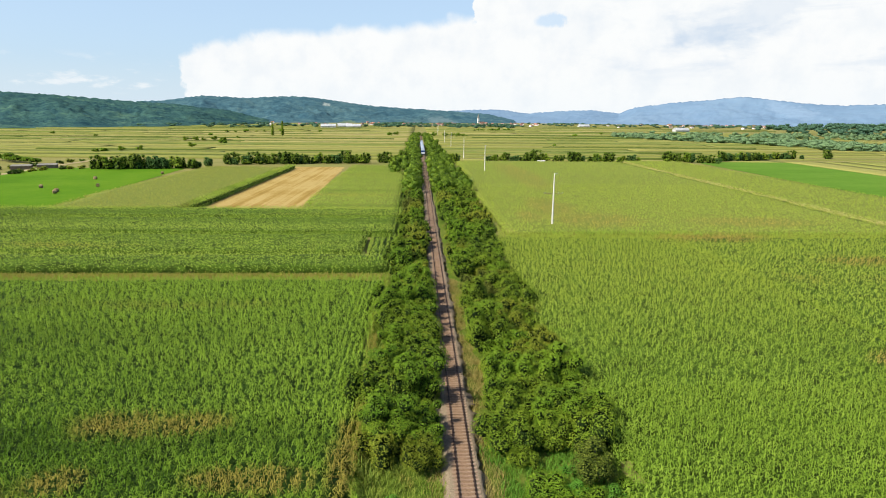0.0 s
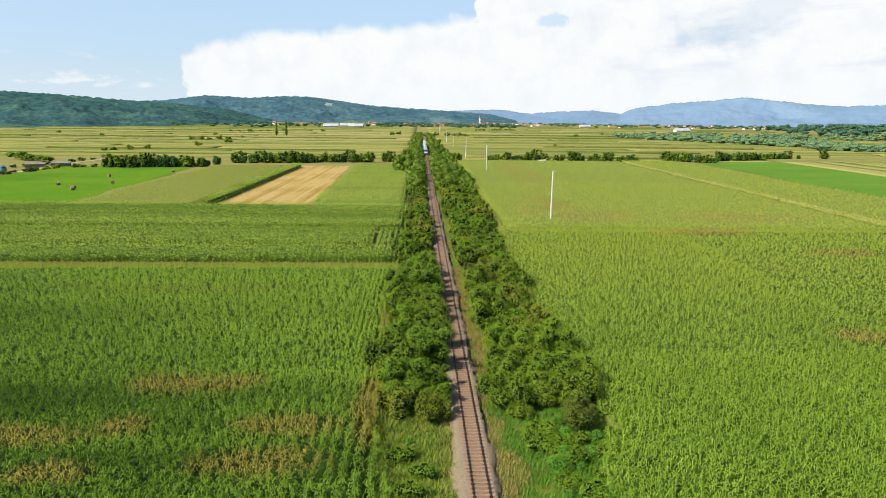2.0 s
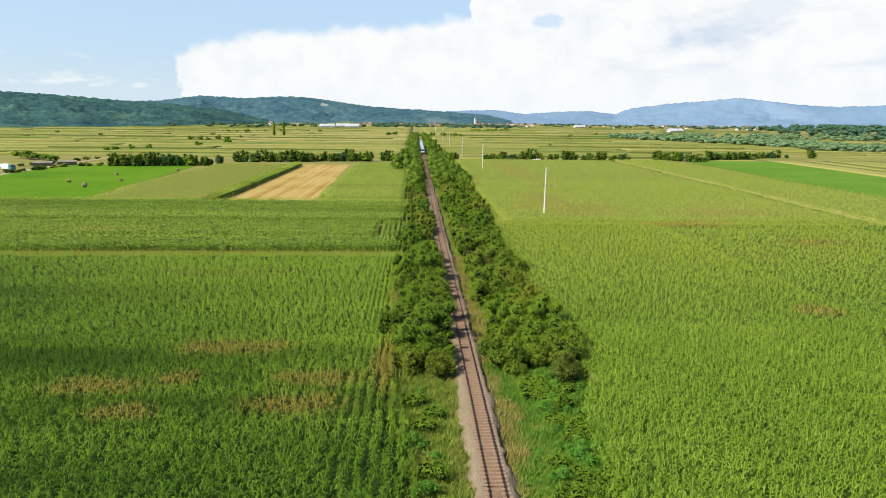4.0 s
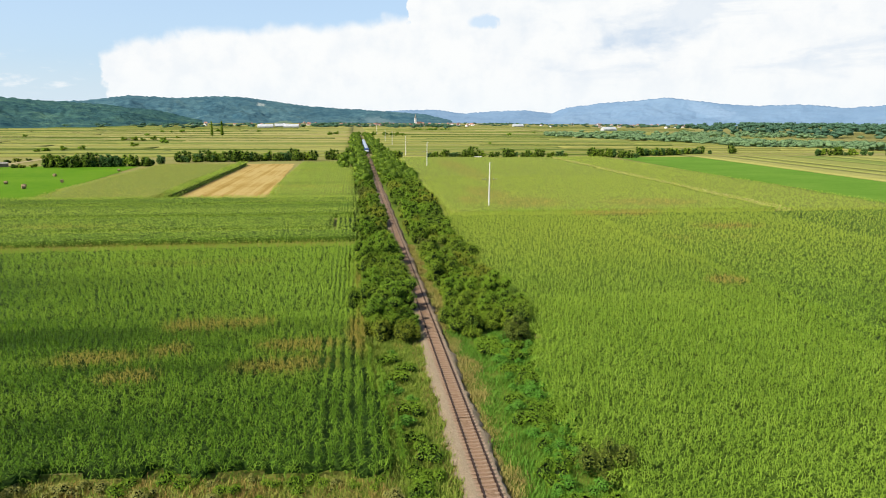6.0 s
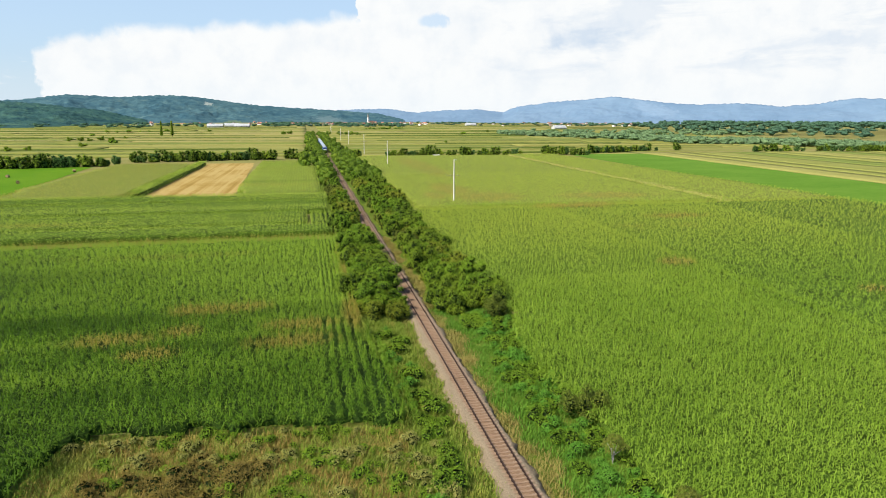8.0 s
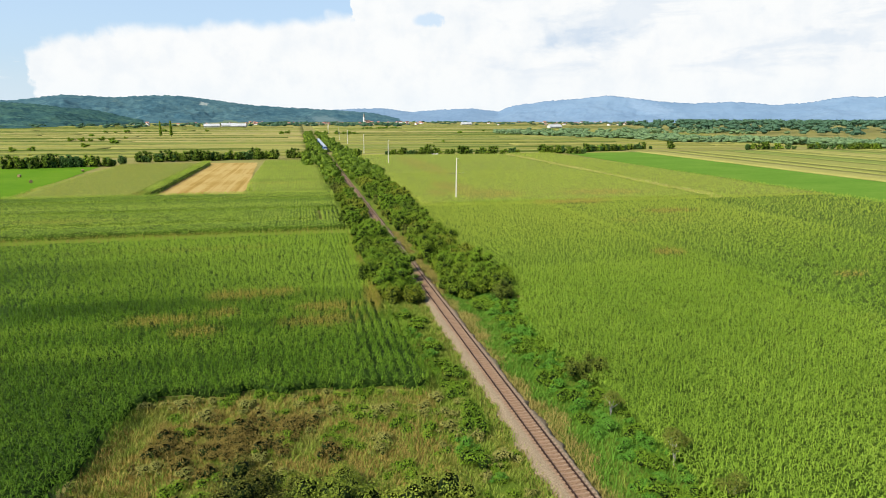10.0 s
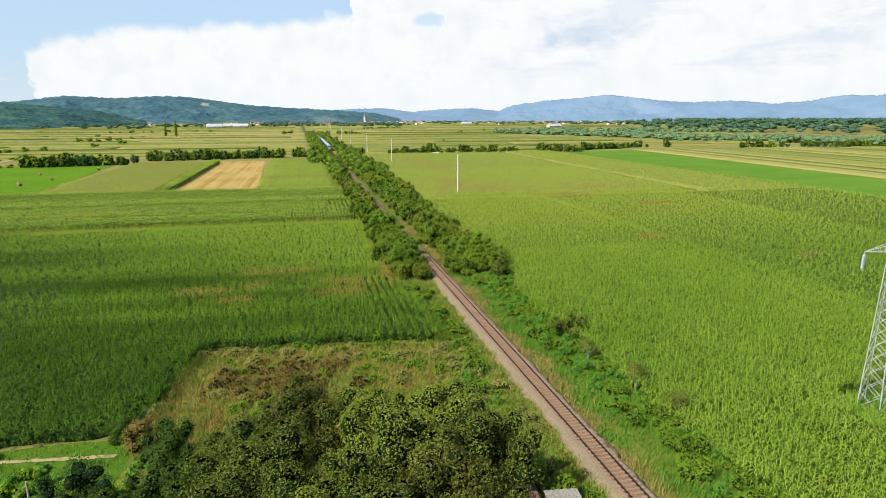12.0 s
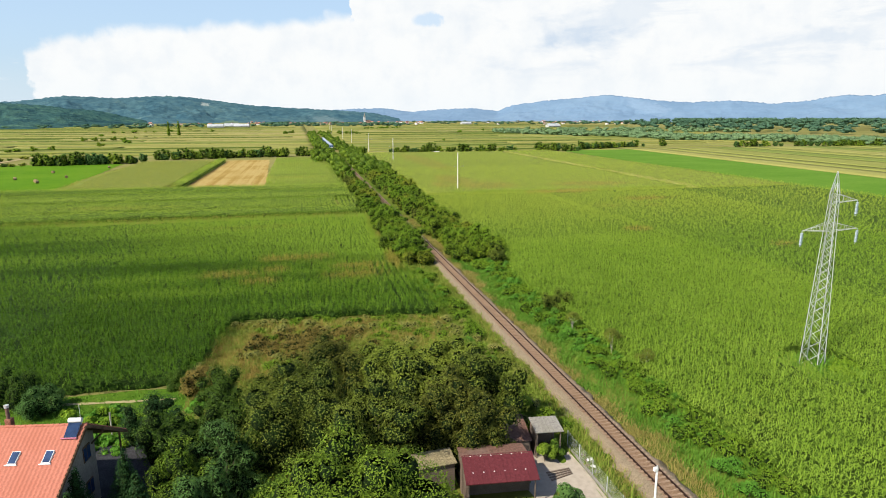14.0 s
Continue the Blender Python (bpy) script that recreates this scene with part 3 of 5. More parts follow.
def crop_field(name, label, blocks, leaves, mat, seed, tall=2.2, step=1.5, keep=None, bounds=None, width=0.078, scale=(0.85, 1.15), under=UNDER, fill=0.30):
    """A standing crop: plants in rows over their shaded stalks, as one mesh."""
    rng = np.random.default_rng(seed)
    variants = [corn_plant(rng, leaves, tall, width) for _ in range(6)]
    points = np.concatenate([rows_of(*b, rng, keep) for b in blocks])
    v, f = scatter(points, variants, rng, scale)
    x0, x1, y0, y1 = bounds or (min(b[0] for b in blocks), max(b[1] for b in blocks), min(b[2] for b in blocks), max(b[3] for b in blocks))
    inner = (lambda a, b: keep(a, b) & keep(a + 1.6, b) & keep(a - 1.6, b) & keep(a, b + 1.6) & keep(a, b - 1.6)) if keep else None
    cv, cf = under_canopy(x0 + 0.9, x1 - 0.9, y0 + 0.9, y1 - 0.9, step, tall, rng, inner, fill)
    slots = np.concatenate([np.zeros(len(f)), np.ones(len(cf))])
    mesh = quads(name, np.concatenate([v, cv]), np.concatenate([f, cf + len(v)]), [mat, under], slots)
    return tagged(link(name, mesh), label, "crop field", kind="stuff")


def border(y):
    """The western field's edge along the railway scrub."""
    return -9.2 + 0.4 * np.sin(y * 0.13) + 2.8 * np.clip((47 - y) / 14, 0, 1)


def waste_edge(x):
    """Where the maize ends against the waste ground."""
    return 20.6 - 0.105 * (x + 36.5)


def near_west(x, y):
    return (x < border(y)) & ~((x > -36.5 - 0.13 * (20 - y)) & (y < waste_edge(x) + 0.5 * np.sin(x * 0.9)))


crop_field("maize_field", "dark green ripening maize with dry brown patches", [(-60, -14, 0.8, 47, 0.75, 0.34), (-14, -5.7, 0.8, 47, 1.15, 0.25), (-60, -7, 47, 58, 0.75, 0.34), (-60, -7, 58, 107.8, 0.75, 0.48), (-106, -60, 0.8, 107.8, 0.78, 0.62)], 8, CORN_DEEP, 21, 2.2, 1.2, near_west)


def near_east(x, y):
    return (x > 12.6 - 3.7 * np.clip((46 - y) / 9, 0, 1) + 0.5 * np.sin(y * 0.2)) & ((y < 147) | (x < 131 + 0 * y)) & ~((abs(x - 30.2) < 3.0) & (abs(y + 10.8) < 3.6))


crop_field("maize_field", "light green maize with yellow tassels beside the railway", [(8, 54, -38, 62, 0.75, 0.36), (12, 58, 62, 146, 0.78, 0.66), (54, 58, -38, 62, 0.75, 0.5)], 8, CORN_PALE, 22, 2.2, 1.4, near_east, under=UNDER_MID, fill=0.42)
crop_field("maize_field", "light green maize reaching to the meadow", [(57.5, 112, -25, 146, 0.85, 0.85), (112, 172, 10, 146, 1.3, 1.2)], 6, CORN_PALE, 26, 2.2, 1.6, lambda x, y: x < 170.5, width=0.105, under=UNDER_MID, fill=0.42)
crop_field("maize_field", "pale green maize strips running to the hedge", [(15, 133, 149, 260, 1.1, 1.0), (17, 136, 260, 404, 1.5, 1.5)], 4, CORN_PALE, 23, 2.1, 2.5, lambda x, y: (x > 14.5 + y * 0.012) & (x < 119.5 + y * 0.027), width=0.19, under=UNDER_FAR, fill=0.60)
crop_field("maize_field", "bright green maize beyond the pale raised strip", [(122, 172, 146, 412, 1.5, 1.4)], 5, CORN_PALE, 24, 2.1, 2.5, lambda x, y: (x > 121.6 + y * 0.027) & (x < 170.5 + (y - 146) * 0.02), width=0.19, under=UNDER_FAR, fill=0.60)
crop_field("field_margin", "dark weedy boundary row across the eastern maize", [(26, 66, 145.9, 148.8, 0.8, 0.5), (80, 128, 145.9, 148.8, 1.2, 0.7)], 5, CORN_DEEP, 27, 2.5, 1.0, lambda x, y: np.abs(y - 147.4 + 0.8 * np.sin(x * 0.23)) < 0.9, width=0.2)
for y0, y1, label in ((114.0, 126.0, "pale"), (127.4, 148.2, "dense"), (149.8, 172.6, "dense"), (174.2, 190, "pale")):
    end = (-8.8 if y0 < 126 else -15.4) if y0 < 148 else (-9.6 if y0 < 150 else -9)
    crop_field("maize_strip", label + " green maize strip with yellow tassels", [(-150, end, y0, y1, 0.85, 0.8)], 4, CORN_MID, int(y0), 2.2, 2.0, lambda x, y: (x > -122) | (y > 150), width=0.17, under=UNDER_MID, fill=0.52)
crop_field("maize_strip", "small maize plot in clear drilled rows", [(-15.2, -8.8, 128, 148.0, 1.25, 0.40)], 6, CORN_MID, 91, 1.9, 1.6)
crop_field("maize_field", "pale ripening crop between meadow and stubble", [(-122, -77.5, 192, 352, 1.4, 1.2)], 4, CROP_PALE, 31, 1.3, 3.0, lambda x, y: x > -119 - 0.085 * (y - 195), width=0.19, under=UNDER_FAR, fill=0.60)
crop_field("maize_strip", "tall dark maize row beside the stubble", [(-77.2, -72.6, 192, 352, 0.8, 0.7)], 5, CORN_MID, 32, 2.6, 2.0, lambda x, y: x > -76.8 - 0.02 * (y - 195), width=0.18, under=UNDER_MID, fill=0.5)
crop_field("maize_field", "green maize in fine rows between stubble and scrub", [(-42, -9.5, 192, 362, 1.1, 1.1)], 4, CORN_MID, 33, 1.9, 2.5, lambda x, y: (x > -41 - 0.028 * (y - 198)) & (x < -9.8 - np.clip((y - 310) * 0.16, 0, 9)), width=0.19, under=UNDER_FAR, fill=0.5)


def flat_field(name, label, category, x0, x1, y0, y1, z, mat, step=4.0, rough=0.05, edge=0.3, seed=1, wind=None):
    v, f = sheet(x0, x1, y0, y1, FIELD + z, step, rough, edge, seed, wind)
    return setting(name, label, category, v, f, mat)


flat_field("stubble_field", "harvested straw-coloured stubble with pale wheel tracks", "field", -72.4, -41.2, 198, 362, 0.06, STUBBLE, wind=lambda y: -0.032 * (y - 198))
flat_field("meadow", "bright green mown meadow dotted with bales", "field", -200, -119.5, 190, 346, 0.05, MEADOW, wind=lambda y: -0.085 * (y - 195))
flat_field("meadow", "smooth green field behind the eastern maize", "field", 171.5, 239, 60, 446, 0.10, striped("green_young_crop", [(0.062, 0.140, 0.013), (0.088, 0.178, 0.019), (0.12, 0.205, 0.028)], across=(0.01, 0.03), fine_scale=0.5, weights=(0.45, 0.3, 0.25)), wind=lambda y: 0.07 * (y - 166))
# Pale crop-high strip added so the hidden dirt track shows as a line.
crop_field("grass_margin", "pale raised strip standing in for the dirt track between maize fields", [(119, 134, 146, 402, 0.5, 0.6)], 4, leafy("bleached_grass", [(0.26, 0.24, 0.07), (0.40, 0.36, 0.13), (0.52, 0.46, 0.20)], tone=0.2), 25, 2.0, 0.8, lambda x, y: (x > 119.9 + y * 0.027) & (x < 121.4 + y * 0.027), width=0.14, under=DIRT, fill=0.6)
flat_field("grass_lane", "yellow-green grass lane between maize blocks", "farm track", -160, -9, 104, 115, 0.07, GRASS_LANE, 3.0)
flat_field("dirt_track", "pale gravel farm road across the plain", "farm track", -2.2, 2.2, 230, 1000, 0.12, DIRT, 12.0, wind=lambda y: -203 + 8 * np.sin(y * 0.011) - np.clip(y - 540, 0, 500) * 0.05)

# strip fields beyond the eastern meadow, running the same way as the track
rng = np.random.default_rng(78)
x = 241.0
while x < 640:
    wide = rng.uniform(16, 42)
    v, f = under_canopy(x, x + wide - 0.6, 40, 436, 7, rng.choice([0.6, 0.9, 1.3]), rng)
    v[:, 0] += 0.07 * (v[:, 1] - 166)
    kind = int(rng.choice([0, 2, 0, 3]))
    ob = link("crop_strip", quads("crop_strip", v, f, [FAR_CROPS[kind]]))
    tagged(ob, ("olive-green", "straw-coloured", "green", "golden-green")[kind] + " crop strip beyond the meadow", "crop field", "strip fields of the plain", "stuff")
    x += wide

# strip fields across the plain
rng = np.random.default_rng(77)
y = 428.0
row = 0
while y < 2300:
    deep = rng.uniform(9, 26) * (1 + (y - 428) / 900)
    for side in (-1, 1):
        x = 14.0 if side > 0 else 12.0
        reach = min(0.98 * y + 120, 1500)
        while x < reach:
            wide = rng.uniform(130, 420)
            kind = int(rng.choice([0, 1, 2, 3], p=[0.36, 0.16, 0.14, 0.34]))
            tall = rng.choice([0.35, 0.7, 1.5, 2.2])
            lo, hi = (x, x + wide - 2) if side > 0 else (-x - wide + 2, -x)
            west_edge = 700 if side > 0 else 9999
            hi = min(hi, west_edge) if side > 0 else hi
            if hi - lo > 20 and not (side > 0 and y < 470 and lo > 150):
                v, f = under_canopy(lo, hi, y, y + deep - rng.uniform(0.4, 2.2), max(5, deep / 3), tall, rng)
                v[:, 2] = np.where(v[:, 2] > FIELD + 0.01, v[:, 2], FIELD - 0.02)
                ob = link("crop_strip", quads("crop_strip", v, f, [FAR_CROPS[kind]]))
                tagged(ob, ("olive-green", "straw-coloured", "green", "golden-green")[kind] + " crop strip on the far plain", "crop field", "strip fields of the plain", "stuff")
            x += wide
    y += deep
    # added rows whose dark colour stands for shaded edges between the strips
    if row % 4 == 0:
        for lo, hi in ((-rng.uniform(300, 900) * y / 700, -rng.uniform(14, 120)), (rng.uniform(20, 160), rng.uniform(240, 420) * y / 700)):
            v, f = under_canopy(lo, hi, y + 0.5, y + rng.uniform(2.5, 5.0), 3.5, rng.uniform(2.0, 2.8), rng)
            tagged(link("crop_strip", quads("crop_strip", v, f, [FAR_DARK])), "narrow added row coloured dark as field-edge shade on the far plain", "crop field", "strip fields of the plain", "stuff")
        y += 5.5
    row += 1


# ---- trees and scrub ----
def lump(rng, centre, radii):
    """A dented ball that fills the inside of a crown."""
    bm = bmesh.new()
    bmesh.ops.create_uvsphere(bm, u_segments=6, v_segments=5, radius=1)
    v = np.array([q.co[:] for q in bm.verts])
    f = []
    for face in bm.faces:
        i = [q.index for q in face.verts]
        f.append(i if len(i) == 4 else [i[0], i[1], i[2], i[2]])
    bm.free()
    v = v * (0.8 + 0.35 * rng.random((len(v), 1))) * np.array(radii) + np.array(centre)
    return v, [q for q in f if q[2] != q[3]]


def leaves_on(rng, lobes, count, size, droop=0.0):
    """Rhombic leaves over lobes of a crown, most of them facing outwards."""
    weights = np.array([l[3] * l[4] + l[3] * l[5] for l in lobes])
    wanted, count = count, count * 3
    pick = rng.choice(len(lobes), count, p=weights / weights.sum())
    l = np.array(lobes)[pick]
    d = rng.normal(size=(count, 3))
    d[:, 2] = np.where(d[:, 2] < -0.4, -d[:, 2], d[:, 2])
    d /= np.linalg.norm(d, axis=1)[:, None]
    r = rng.uniform(0.78, 1.14, (count, 1))
    p = l[:, :3] + d * l[:, 3:6] * r
    # leaves buried in a neighbouring lobe are left out
    free = np.ones(count, dtype=bool)
    for k, q in enumerate(lobes):
        free &= (pick == k) | ((((p - q[:3]) / np.array(q[3:6])) ** 2).sum(1) > 0.62)
    keep = np.flatnonzero(free)[:wanted]
    count, d, p = len(keep), d[keep], p[keep]
    n = d + rng.normal(0, 0.42, (count, 3)) + (0, 0, 0.30)
    n /= np.linalg.norm(n, axis=1)[:, None]
    t = np.cross(n, rng.normal(size=(count, 3)))
    t /= np.linalg.norm(t, axis=1)[:, None]
    b = np.cross(n, t)
    s = size * rng.uniform(0.6, 1.35, (count, 1))
    v = np.stack([p - t * s, p - b * s * 0.46, p + t * s, p + b * s * 0.46 - n * s * droop], 1).reshape(-1, 3)
    return v, np.arange(count * 4).reshape(-1, 4)


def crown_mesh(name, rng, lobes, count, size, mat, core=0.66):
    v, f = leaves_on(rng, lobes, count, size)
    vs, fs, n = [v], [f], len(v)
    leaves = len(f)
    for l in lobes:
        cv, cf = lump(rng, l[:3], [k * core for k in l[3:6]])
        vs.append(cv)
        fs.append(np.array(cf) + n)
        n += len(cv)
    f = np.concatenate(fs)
    return quads(name, np.concatenate(vs), f, [mat, CROWN_SHADE], np.arange(len(f)) >= leaves)


def lobes_of(rng, tall, wide, number, base=0.25):
    """The lobes of a crown: many-stemmed and upright, each stem a ragged stack that narrows to its own height."""
    if number <= 12:
        out = []
        for k in range(number):
            a, r = rng.random() * 6.283, wide * 0.5 * math.sqrt(rng.random()) * 0.72
            z = tall * (base + (0.88 - base) * rng.random() * (1.15 - 0.7 * r / (wide * 0.5)))
            s = wide * rng.choice([0.08, 0.11, 0.15, 0.20, 0.26]) * rng.uniform(0.9, 1.1)
            out.append((r * math.cos(a), r * math.sin(a), z, s * rng.uniform(0.9, 1.25), s * rng.uniform(0.9, 1.25), s * rng.uniform(0.7, 1.0)))
        return out
    stems, out = max(4, round(number / 3.6)), []
    levels = math.ceil(number / stems)
    turn = rng.random() * 6.283
    for i in range(stems):
        r = wide * 0.38 * math.sqrt((i + 0.2) / stems) * rng.uniform(0.85, 1.15)
        a = turn + i * 2.4 + rng.normal(0, 0.25)
        top = tall * (1 - 0.38 * (2 * r / wide) ** 1.6) * rng.uniform(0.74, 1.06)
        for j in range(levels):
            f = (j + rng.uniform(0.25, 0.75)) / levels
            s = wide * (0.205 - 0.085 * f) * rng.uniform(0.7, 1.3)
            z = tall * base * 0.8 + (top - tall * base * 0.8) * f
            out.append((r * (0.85 + 0.25 * f) * math.cos(a) + rng.normal(0, 0.4) * s, r * (0.85 + 0.25 * f) * math.sin(a) + rng.normal(0, 0.4) * s, z, s * rng.uniform(0.85, 1.2), s * rng.uniform(0.85, 1.2), s * rng.uniform(0.8, 1.25)))
    rng.shuffle(out)
    return out[: number + 6]


def tree(name, label, category, seed, tall, wide, number, count, size, mat, trunk=0.12, base=0.25, bark=BARK, lobes=None, group="", core=0.66):
    """A tree or shrub at the origin: tapered trunk with limbs, and a crown of leaves in uneven lobes."""
    rng = np.random.default_rng(seed)
    lobes = lobes or lobes_of(rng, tall, wide, number, base)
    ob = thing(name, label, category, group=group)
    bm = bmesh.new()
    rod(bm, (0, 0, -0.3), (0.05 * wide * rng.normal(), 0.05 * wide * rng.normal(), tall * 0.55), trunk, trunk * 0.5)
    for l in lobes[: min(7, len(lobes))] if trunk > 0.03 else ():
        rod(bm, (0, 0, tall * rng.uniform(0.12, 0.4)), l[:3], trunk * 0.55, trunk * 0.15, 6)
    part("trunk", bm, bark, ob)
    link("crown", crown_mesh("crown", rng, lobes, count, size, mat, core), ob)
    return ob


def stand(models, places, rng, z=FIELD, sizes=(0.85, 1.15), grow=lambda px, py: 1.0, clear=0.0):
    """Trees of a few models put at places; the first use of a model is the model itself."""
    used = set()
    for k, (px, py) in enumerate(places):
        m = models[int(rng.integers(0, len(models)))]
        s = rng.uniform(*sizes) * grow(px, py)
        if clear:
            px = math.copysign(max(abs(px), clear + 2.35 * s), px)
        where = pose(px, py, z, 0, 0, rng.uniform(0, 360)) @ Matrix.Diagonal((s, s, s * rng.uniform(0.88, 1.12), 1))
        if m.name in used:
            c = copy_thing(m, Matrix())
            c.matrix_basis = where
        else:
            m.matrix_basis = where
            used.add(m.name)
    for m in models:
        if m.name not in used:
            for o in (*m.children_recursive, m):
                bpy.data.objects.remove(o)


BELT = "scrub along the railway"
belt = [
    tree("hedge_tree", "dense dark green hedge tree beside the track", "tree", 1, 5.0, 5.4, 26, 5600, 0.088, LEAF_BELT[0], group=BELT),
    tree("hedge_tree", "grey-green blackthorn tree beside the track", "tree", 2, 4.2, 5.0, 24, 5000, 0.085, LEAF_BELT[1], group=BELT),
    tree("hedge_tree", "fresh green elder tree beside the track", "tree", 3, 4.8, 5.0, 22, 5000, 0.10, LEAF_BELT[2], group=BELT),
    tree("hedge_tree", "dark green spreading hedge tree beside the track", "tree", 4, 3.9, 6.0, 28, 5600, 0.088, LEAF_BELT[0], group=BELT),
    tree("hedge_tree", "rounded green hedge tree beside the track", "tree", 5, 5.6, 5.2, 28, 5600, 0.088, LEAF_BELT[2], group=BELT),
    tree("hedge_shrub", "low grey-green thorn shrub beside the track", "shrub", 6, 2.8, 4.4, 18, 3200, 0.085, LEAF_BELT[1], trunk=0.08, base=0.2, group=BELT),
    tree("hedge_shrub", "low deep green shrub beside the track", "shrub", 7, 2.6, 4.6, 18, 3200, 0.085, LEAF_BELT[0], trunk=0.08, base=0.2, group=BELT),
]
rng = np.random.default_rng(5)
places = []
y = 49.5
while y < 400:
    places.append((-3.5 - 0.7 * min(1, max(0, (y - 100) / 40)) + rng.normal(0, 0.35), y + rng.normal(0, 0.6)))
    if rng.random() < (0.75 if y < 96 else 0.3):
        places.append((-7.0 + rng.normal(0, 0.4) - max(0, y - 330) * 0.12, y + rng.normal(0, 1)))
    if y > 318:
        places.append((rng.uniform(-19, -9) if y < 385 else rng.uniform(-12, -8), y))
    places.append((4.9 + rng.normal(0, 0.35), y + rng.normal(0, 0.7)))
    places.append((8.4 + rng.normal(0, 0.5), y + 1.5 + rng.normal(0, 0.8)))
    if rng.random() < 0.85:
        places.append((11.0 + rng.normal(0, 0.5) + min(2.2, max(0, y - 115) * 0.04), y + rng.normal(0, 1)))
    y += 2.7 if y < 150 else 3.8
mid_belt = [
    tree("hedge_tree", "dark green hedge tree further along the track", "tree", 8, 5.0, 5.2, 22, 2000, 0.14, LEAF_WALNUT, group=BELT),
    tree("hedge_tree", "grey-green thorn tree further along the track", "tree", 9, 4.0, 5.4, 20, 1900, 0.14, LEAF_BELT[1], group=BELT),
    tree("hedge_tree", "fresh green elder tree further along the track", "tree", 10, 5.4, 5.0, 22, 2000, 0.14, LEAF_BELT[2], group=BELT),
    tree("hedge_tree", "deep green spreading tree further along the track", "tree", 12, 4.4, 5.6, 24, 2000, 0.14, LEAF_BELT[0], group=BELT),
    tree("hedge_shrub", "low browning shrub further along the track", "shrub", 13, 3.2, 4.6, 16, 1500, 0.14, LEAF_RUST, trunk=0.08, base=0.2, group=BELT),
]
GROW = lambda px, py: 1.0 - (0.10 if px < 0 else 0.02) * min(1.0, max(0.0, (py - 80) / 60))
far_scrub = [(math.copysign(max(abs(q[0]), 5.4), q[0]), q[1]) for q in places if q[1] > 235]
stand(mid_belt, [q for q in places if 112 < q[1] <= 235], rng, sizes=(0.66, 1.26), grow=GROW, clear=1.9)
places = [q for q in places if q[1] <= 112 and not (4 < q[0] < 10 and 95 < q[1] < 106.5)]
stand(belt, places, rng, sizes=(0.66, 1.24), grow=GROW, clear=1.6)
rowans = [tree("rowan_tree", "reddish-brown rowan tree among the green scrub", "tree", 11, 4.4, 5.2, 22, 3600, 0.10, LEAF_RUST, group=BELT)]
stand(rowans, [(5.2, 101.0), (8.6, 104.5), (6.8, 97.0)], rng, sizes=(0.85, 1.05))

y = 402.0
while y < 960:
    far_scrub += [(-6.0 + rng.normal(0, 0.8), y), (7.0 + rng.normal(0, 1.0), y + 2), (-10 + rng.normal(0, 1.5), y + 3)]
    if rng.random() < 0.6:
        far_scrub.append((11.5 + rng.normal(0, 1.5), y))
    y += 6.0
far_scrub += [(rng.uniform(-60, 70), rng.uniform(955, 1010)) for _ in range(26)]

HEDGE = "hedge trees across the plain"
hedges = [
    tree("field_hedge_tree", "dark green hedge tree between fields", "tree", 14, 6.2, 7.0, 16, 760, 0.34, LEAF_WALNUT, base=0.08, group=HEDGE),
    tree("field_hedge_tree", "light green willow bush between fields", "tree", 15, 5.0, 6.0, 14, 640, 0.34, LEAF_BAMBOO, base=0.08, group=HEDGE),
    tree("field_hedge_tree", "rounded deep green hedge tree between fields", "tree", 16, 5.6, 6.4, 16, 700, 0.34, LEAF_BELT[0], base=0.08, group=HEDGE),
]


def line_of(x0, y0, x1, y1, gap, rng, spread=1.5):
    n = max(1, int(math.hypot(x1 - x0, y1 - y0) / gap))
    return [(x0 + (x1 - x0) * k / n + rng.normal(0, spread), y0 + (y1 - y0) * k / n + rng.normal(0, spread)) for k in range(n + 1)]


places = line_of(-176, 338, -124, 352, 1.7, rng, 1.6) + line_of(-119, 377, -62, 392, 2.2, rng, 1.2) + line_of(-60, 393, -36, 396, 2.4, rng, 1.0) + [(-27, 400), (-24, 403)]
places += [(-14, 402), (-18, 398), (-12, 408), (15, 405), (20, 412), (17, 398), (13, 392), (23, 418)]
places += line_of(44, 427, 78, 424, 3.4, rng) + line_of(84, 428, 96, 424, 5, rng) + line_of(100, 424, 146, 420, 3.2, rng)
places += line_of(171, 430, 200, 416, 3.2, rng) + line_of(212, 436, 250, 452, 3.6, rng) + line_of(254, 455, 290, 470, 4.6, rng) + [(320, 478), (324, 480)]
places += line_of(381, 448, 408, 442, 4.5, rng) + line_of(425, 450, 432, 448, 4, rng) + line_of(448, 446, 520, 428, 4.2, rng, 2.5)
stand(hedges, places, rng, sizes=(0.75, 1.35))
scattered_trees = [
    tree("field_tree", "lone dark green tree on the plain", "tree", 18, 7, 6.5, 8, 420, 0.6, LEAF_BELT[0], group="lone trees on the plain"),
    tree("field_tree", "lone round green tree on the plain", "tree", 19, 6, 7.5, 8, 420, 0.6, LEAF_BELT[2], group="lone trees on the plain"),
]
places = line_of(-262, 700, -225, 716, 9, rng) + line_of(-330, 1080, -270, 1100, 14, rng) + [(-206, 565), (-202, 640), (-226, 780), (137, 640), (250, 1000), (-420, 820), (-300, 900), (-260, 1180), (330, 1120), (-520, 900), (-180, 1130)]
places += line_of(-250, 480, -228, 500, 8, rng) + line_of(-262, 395, -230, 372, 6, rng, 2) + line_of(120, 1350, 220, 1500, 14, rng)
stand(scattered_trees, places, rng, sizes=(0.7, 1.25))
poplar_lobes = [(0, 0, 3 + k * 1.7, 1.9 - 0.12 * k, 1.9 - 0.12 * k, 1.7) for k in range(9)]
